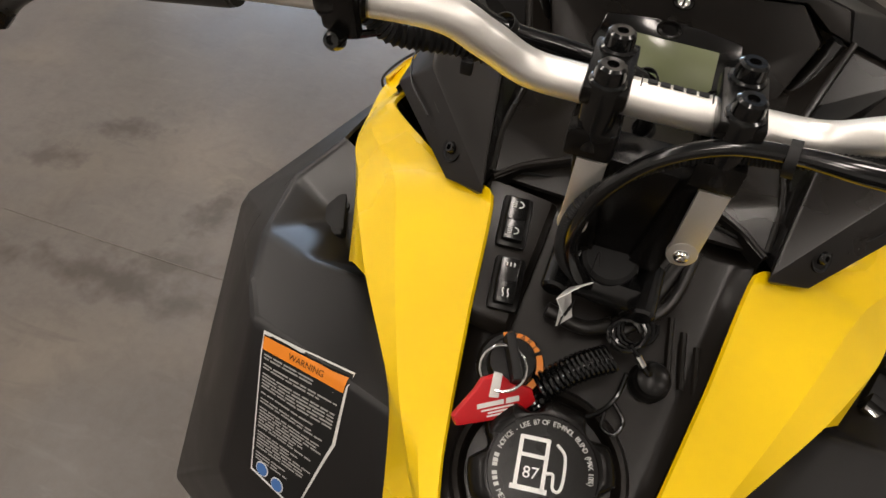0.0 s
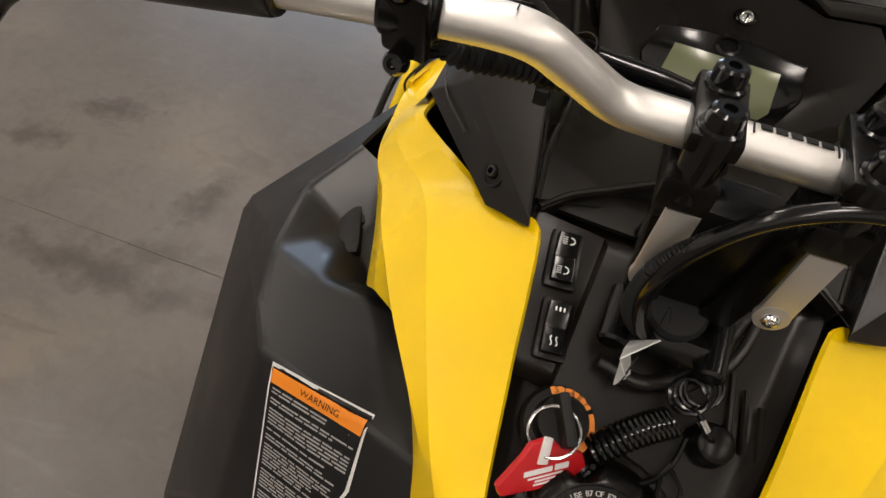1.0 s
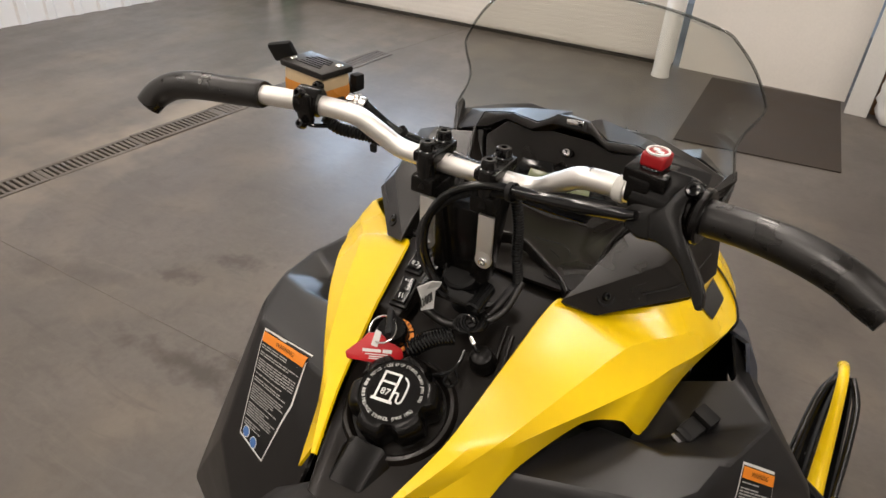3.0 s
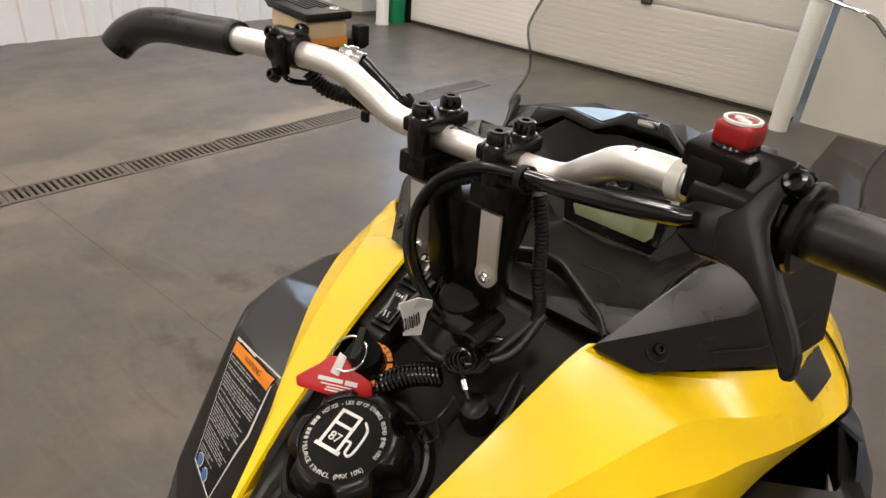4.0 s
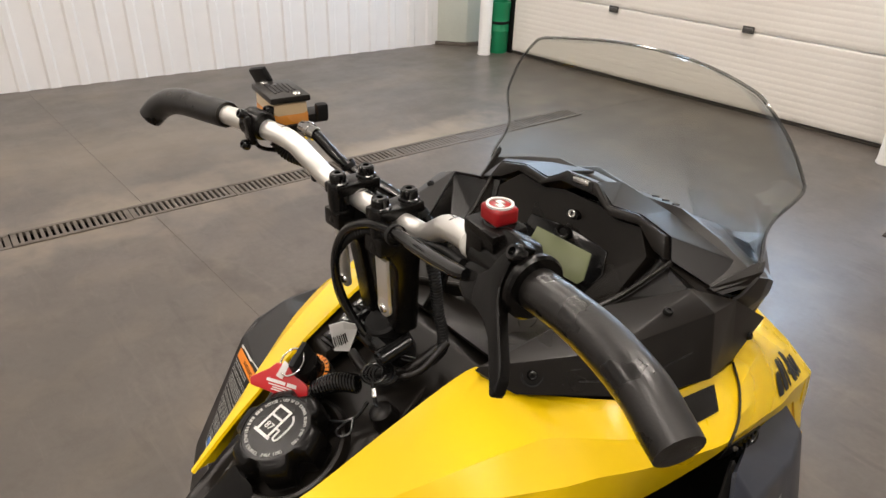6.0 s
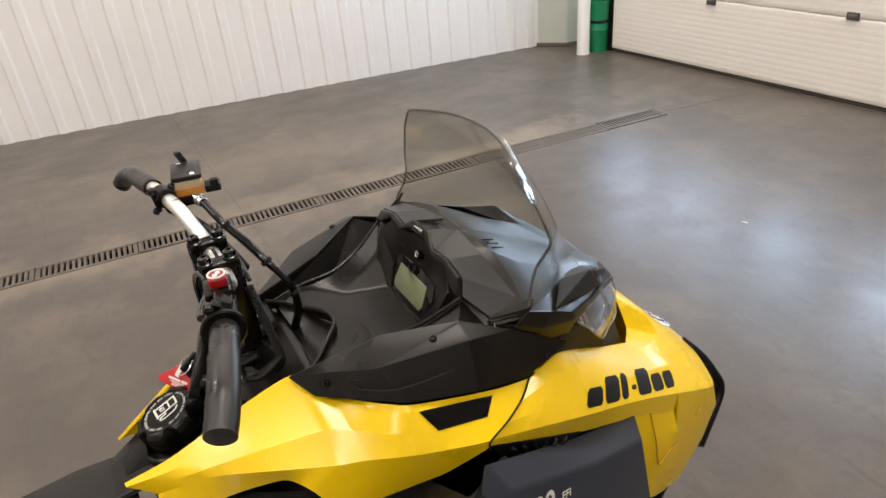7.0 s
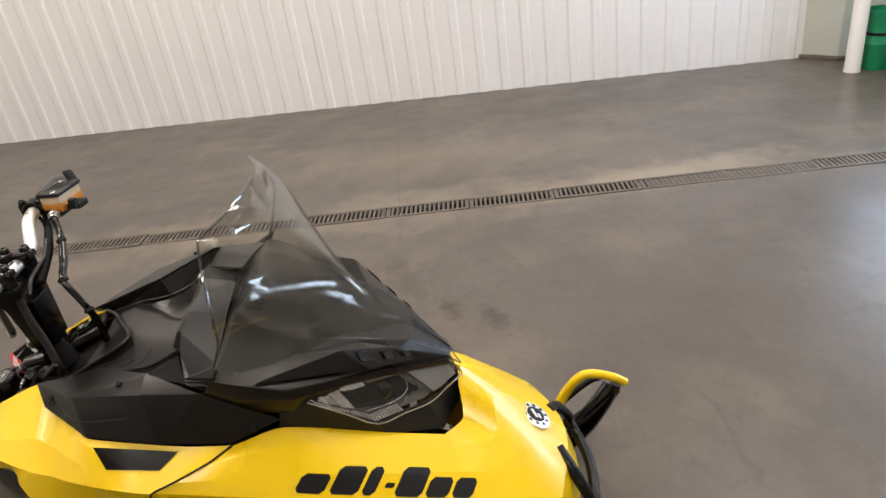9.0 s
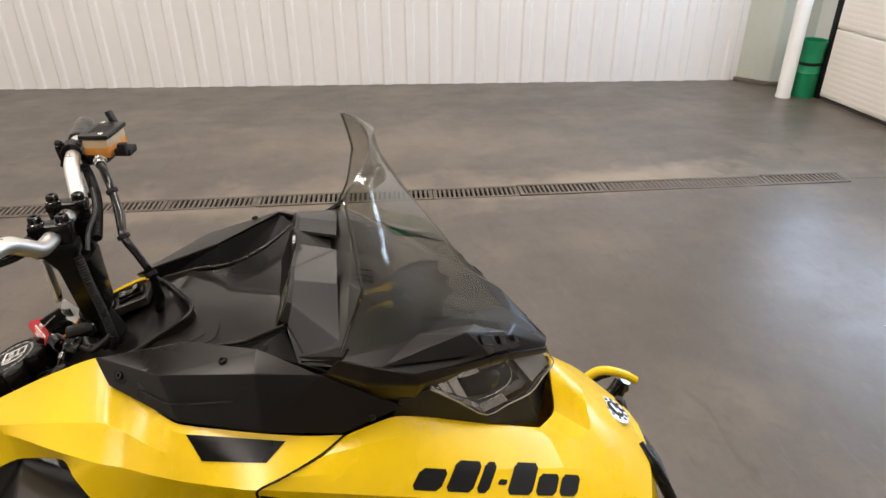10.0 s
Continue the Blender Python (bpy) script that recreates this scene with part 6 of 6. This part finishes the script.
belly_f = [(0, 1, 7, 6), (1, 2, 8, 7), (2, 3, 9, 8), (3, 4, 10, 9), (4, 5, 11, 10), (6, 7, 8, 9, 10, 11, 13), (12, 0, 6, 13)]
part("belly_pan", join(*[shell(sided(belly_v, s), belly_f, 1, 0.004, 0.006) for s in SIDES]), MATT, sled)
tunnel = part("tunnel", join(*[prism([(s * 0.155, 0.36), (s * 0.165, 0.36), (s * 0.175, 0.60), (s * 0.165, 0.60)], -0.2, 1.45, frame3((0.006, 0, 0), (1, 0, 0), (0, 0, 1))) for s in SIDES], block(0.34, 1.66, 0.006, pose(0.006, -0.62, 0.600))), surface("dark_tunnel_metal", (0.10, 0.10, 0.10), 0.4, metal=0.8, grain=90), sled)
for s in SIDES:
    board = [block(0.150, 1.20, 0.010, pose(CENTRE + s * 0.245, -0.80, 0.330), 0.002), block(0.020, 1.22, 0.035, pose(CENTRE + s * 0.325, -0.80, 0.325), 0.005)]
    board += [block(0.13, 0.012, 0.016, pose(CENTRE + s * 0.245, -0.25 - 0.045 * k, 0.338), 0.002) for k in range(12)]
    part("running_board", join(*board), SILVER, sled, "bare metal running board")
    part("toe_guard", shell(sided([(0.190, -0.235, 0.500), (0.420, -0.156, 0.500), (0.400, -0.165, 0.350), (0.200, -0.235, 0.335), (0.418, 0.000, 0.350)], s), [(0, 1, 2, 3), (1, 4, 2)], 1, 0.006, 0.004), MATT, sled)

# endless track
loop_ = []
for a in np.linspace(-90, 90, 9):
    loop_.append((0.02 + 0.12 * math.cos(radians(a)), 0.150 + 0.120 * math.sin(radians(a))))
for a in np.linspace(90, 270, 9):
    loop_.append((-1.35 + 0.12 * math.cos(radians(a)), 0.150 + 0.120 * math.sin(radians(a))))
belt = bmesh.new()
ringo = [[belt.verts.new((CENTRE + x, y, z)) for y, z in loop_] for x in (-0.15, 0.15)]
for i in range(len(loop_)):
    j = (i + 1) % len(loop_)
    belt.faces.new((ringo[0][i], ringo[0][j], ringo[1][j], ringo[1][i]))
bmesh.ops.recalc_face_normals(belt, faces=belt.faces)
bmesh.ops.solidify(belt, geom=belt.faces[:], thickness=0.012)
lugs = [block(0.28, 0.012, 0.032, pose(CENTRE, -1.30 + 0.10 * k, 0.016), 0.003) for k in range(14)]
part("track", join(belt, *lugs), RUBBER, sled, "black rubber drive track")

# skis, spindles, arms, springs
for s in SIDES:
    cx = s * 0.592 + CENTRE
    rows = []
    for y, z, h in ((0.12, 0.030, 0.045), (0.22, 0.004, 0.062), (0.60, 0.003, 0.066), (0.85, 0.006, 0.066), (0.96, 0.050, 0.062), (1.04, 0.120, 0.052), (1.10, 0.200, 0.036), (1.125, 0.240, 0.022)):
        rows.append([(cx - h, y, z + 0.022), (cx - h * 0.8, y, z), (cx - 0.012, y, z), (cx, y, z - 0.003), (cx + 0.012, y, z), (cx + h * 0.8, y, z), (cx + h, y, z + 0.022)])
    bm = bmesh.new()
    cols = [spline(c, 5) for c in zip(*rows)]
    vs = [[bm.verts.new(p) for p in c] for c in cols]
    for a, b in zip(vs, vs[1:]):
        for i in range(len(a) - 1):
            bm.faces.new((a[i], a[i + 1], b[i + 1], b[i]))
    bmesh.ops.recalc_face_normals(bm, faces=bm.faces)
    bmesh.ops.solidify(bm, geom=bm.faces[:], thickness=0.008)
    ski = part("ski", bm, GLOSS, sled, "black plastic ski with a yellow loop")
    part("ski_loop", tube([(cx + s * 0.020, 0.84, 0.040), (cx + s * 0.010, 0.91, 0.130), (cx - s * 0.006, 0.97, 0.260), (cx - s * 0.014, 1.010, 0.316), (cx - s * 0.016, 1.050, 0.325), (cx - s * 0.012, 1.110, 0.300), (cx - s * 0.010, 1.150, 0.272)], [0.024, 0.020, 0.015, 0.0135, 0.0135, 0.0135, 0.0130], 8, 14), YELLOW, ski, "yellow plastic ski loop")
    part("loop_arm", join(tube([(cx, 1.125, 0.262), (cx, 1.110, 0.225), (cx, 1.060, 0.175), (cx, 0.985, 0.115), (cx, 0.900, 0.060)], [0.016, 0.019, 0.024, 0.026, 0.022], 6, 12), rod((cx - 0.022, 1.120, 0.246), (cx + 0.022, 1.120, 0.246), 0.011, 12, 0.002)), GLOSS, ski)
    for off in (-1, 1):
        part("ski_rim", tube([(cx + off * 0.060, 0.60, 0.030), (cx + off * 0.064, 0.84, 0.060), (cx + off * 0.058, 0.95, 0.150), (cx + off * 0.044, 1.04, 0.240), (cx + off * 0.016, 1.09, 0.285)], [0.006, 0.008, 0.010, 0.010, 0.009], 6, 10), GLOSS, ski)
    spin = part("spindle", join(tube([(cx, 0.50, 0.040), (cx, 0.54, 0.140), (cx, 0.58, 0.300)], [0.030, 0.024, 0.020], 6, 14), rod((cx - 0.040, 0.47, 0.060), (cx + 0.040, 0.47, 0.060), 0.014)), MATT, sled)
    part("ball_joint", spun([(0.0, 0.010), (0.010, 0.010), (0.012, 0.006), (0.022, 0.006), (0.024, 0.0), (0.024, -0.014), (0.018, -0.020)], between((cx + s * 0.012, 0.585, 0.310), (cx + s * 0.03, 0.42, 0.60)), 24), GLOSS, spin)
    part("joint_bolt", spun([(0.0, 0.016), (0.007, 0.016), (0.010, 0.012), (0.010, 0.006)], between((cx + s * 0.012, 0.585, 0.310), (cx + s * 0.03, 0.42, 0.60)), 12), SILVER, spin)
    for p0, p1 in (((0.245, 0.640, 0.440), (0.585, 0.592, 0.300)), ((0.245, 0.400, 0.420), (0.585, 0.575, 0.300)), ((0.230, 0.640, 0.300), (0.580, 0.555, 0.130)), ((0.230, 0.400, 0.290), (0.580, 0.535, 0.130))):
        a, b = Vector(side(p0, s)), Vector(side(p1, s))
        mid = (a + b) / 2 + Vector((0, 0, 0.020))
        part("suspension_arm", tube([a, mid, b], 0.0125, 6, 10), GLOSS, spin)
    a, b = Vector(side((0.300, 0.470, 0.520), s)), Vector(side((0.520, 0.545, 0.180), s))
    part("damper", join(rod(a, b, 0.014), rod(a, a + (b - a) * 0.5, 0.022)), GLOSS, spin)
    coil = []
    ax = (b - a)
    u = ax.normalized()
    e1 = u.cross(Vector((0, 1, 0))).normalized()
    e2 = u.cross(e1)
    coil = [a + ax * (0.08 + 0.8 * q / 90) + 0.032 * (math.cos(q * 0.6) * e1 + math.sin(q * 0.6) * e2) for q in range(91)]
    part("spring", tube(coil, 0.0045, 1, 6, smooth=False), BLACK, spin)

# front bumper
part("bumper", join(*[tube(sided([(0.060, 0.842, 0.682), (0.100, 0.864, 0.654), (0.128, 0.888, 0.606), (0.138, 0.897, 0.575), (0.150, 0.876, 0.545), (0.190, 0.790, 0.500)], s), 0.0115, 6, 12) for s in SIDES], tube([(-0.126, 0.897, 0.575), (0.006, 0.914, 0.575), (0.138, 0.897, 0.575)], 0.011, 6, 12)), SATIN, sled, "black tubular front bumper")

# ---- loose things on the console ----
ringc = Vector((-0.046, -0.149, 0.994))
key = thing("key_ring", "steel key ring hanging from the ignition key with a red tag", "key ring")
rmx = frame3(ringc, (1, 0.1, 0.1), (-0.1, 0.80, 0.60))
part("ring", tube([rmx @ Vector((0.0165 * math.cos(a), 0.0165 * math.sin(a), 0.0008 * math.sin(a / 2))) for a in np.linspace(0, 2 * math.pi, 25)], 0.0012, 2, 8), CHROME, key)
tm = frame3((-0.045, -0.163, 0.976), (0.742, 0.636, -0.21), (-0.32, 0.49, 0.81))
part("strap", prism([(-0.008, 0.003), (0.000, 0.001), (0.003, 0.019), (-0.004, 0.022)], 0.003, 0.0045, tm, 0.0008), surface("clear_white_strap", (0.70, 0.68, 0.66), 0.35), key, "milky plastic strap")
red = part("red_tag", prism([(-0.033, -0.015), (-0.036, -0.007), (-0.018, 0.009), (-0.012, 0.017), (0.002, 0.018), (0.014, 0.009), (0.030, 0.002), (0.034, -0.010), (0.014, -0.018)], -0.003, 0.003, tm, 0.0022), TAGRED, key, "bright red printed tag")
words = [block(0.022, 0.0036, 0.0004, tm @ pose(-0.006, -0.0030, 0.0032)), block(0.011, 0.0042, 0.0004, tm @ pose(0.0125, -0.0030, 0.0032))]
words += [block(w, 0.0012, 0.0004, tm @ pose(x, y, 0.0032)) for x, y, w in ((0.000, -0.0072, 0.027), (0.001, -0.0098, 0.018), (0.001, -0.0122, 0.020))]
part("tag_print", join(*words), WHITEINK, red)
tether = thing("tether_cord", "coiled glossy black tether cord with steel ferrules lying on the console", "tether cord")
ca, cb = Vector((-0.018, -0.140, 0.966)), Vector((0.026, -0.108, 0.990))
axis = cb - ca
u = axis.normalized()
e1 = u.cross(Vector((0, 0, 1))).normalized()
e2 = u.cross(e1)
turns = 15
coil = [ca + axis * (q / (turns * 12)) + Vector((0, 0, 0.008 * math.sin(math.pi * q / (turns * 12)))) + 0.0095 * (math.cos(q * math.pi / 6) * e1 + math.sin(q * math.pi / 6) * e2) for q in range(turns * 12 + 1)]
part("coil", tube(coil, 0.0021, 1, 7, smooth=False), GLOSS, tether)
ca2, cb2 = Vector((-0.018, -0.142, 0.955)), Vector((-0.008, -0.154, 0.948))
part("coil", tube([ca2 + (cb2 - ca2) * (q / 48) + 0.010 * (math.cos(q * math.pi / 6) * Vector((0.6, 0.8, 0)) + math.sin(q * math.pi / 6) * Vector((0, 0, 1))) for q in range(49)], 0.0021, 1, 7, smooth=False), GLOSS, tether)
part("coil", tube([Vector((0.030, -0.092, 1.000)) + Vector((0.0009 * q / 4, 0.0010 * q / 4, 0.0)) + 0.0135 * (math.cos(q * math.pi / 6) * Vector((0.85, 0.5, 0.1)) + math.sin(q * math.pi / 6) * Vector((-0.4, 0.7, 0.4))) for q in range(49)], 0.0021, 1, 7, smooth=False), GLOSS, tether)
part("cord", tube([(0.036, -0.096, 0.998), (0.046, -0.100, 0.990), (0.056, -0.104, 0.980), (0.062, -0.098, 0.976)], 0.0022, 6, 8), GLOSS, tether)
part("cord", tube([(-0.010, -0.150, 0.952), (0.010, -0.146, 0.950), (0.030, -0.134, 0.953), (0.040, -0.120, 0.960), (0.042, -0.106, 0.975)], 0.0022, 6, 8), GLOSS, tether)
part("loop", tube([(0.040, -0.124, 0.958), (0.050, -0.134, 0.953), (0.046, -0.145, 0.950), (0.036, -0.143, 0.950), (0.035, -0.130, 0.954)], 0.0016, 6, 8), GLOSS, tether)
part("ferrule", rod((0.044, -0.099, 0.9915), (0.051, -0.1025, 0.9855), 0.0032, 12, 0.0005), CHROME, tether)
part("ferrule", rod((0.006, -0.1465, 0.9500), (0.016, -0.1440, 0.9506), 0.0032, 12, 0.0005), CHROME, tether)
part("tether_cap", spun([(0, 0.016), (0.008, 0.016), (0.0125, 0.013), (0.014, 0.008), (0.014, 0.0), (0.016, -0.004), (0.016, -0.010)], frame3((0.062, -0.098, 0.964), (1, 0, 0), (0, 0.9, 0.4)), 24), SATIN, tether, "black push-on cap")
tagp = thing("barcode_tag", "crumpled white paper tag with a bar code on the wiring", "tag")
gm2 = frame3((-0.0165, -0.096, 1.028), (0.254, 0.735, 0.15), (0, -0.2, 0.98)) @ Matrix.Scale(1.4, 4)
fold = from_faces([(-0.012, -0.012, 0.002), (-0.001, -0.015, 0.005), (0.009, -0.007, -0.004), (-0.010, 0.011, -0.003), (0.001, 0.015, 0.003), (0.009, 0.011, 0.006), (-0.011, 0.000, 0.004), (0.000, 0.001, -0.004), (0.010, 0.002, 0.002)], [(0, 1, 7, 6), (1, 2, 8, 7), (6, 7, 4, 3), (7, 8, 5, 4)])
bmesh.ops.solidify(fold, geom=fold.faces[:], thickness=0.0006)
bmesh.ops.transform(fold, matrix=gm2, verts=fold.verts)
part("paper", fold, PAPER, tagp)
rng = random.Random(3)
part("bar_code", join(*[block(rng.choice((0.0004, 0.0007, 0.0010)), 0.010, 0.0005, gm2 @ pose(-0.013 + 0.0016 * k, -0.002 - 0.001 * (k % 2), 0.0030 - 0.00005 * k)) for k in range(9)]), BLACKINK, tagp)
part("string", tube([gm2 @ Vector((0.012, 0.010, 0.002)), gm2 @ Vector((0.020, 0.022, 0.0)), (-0.004, -0.082, 1.055)], 0.0005, 4, 6), MATT, tagp)
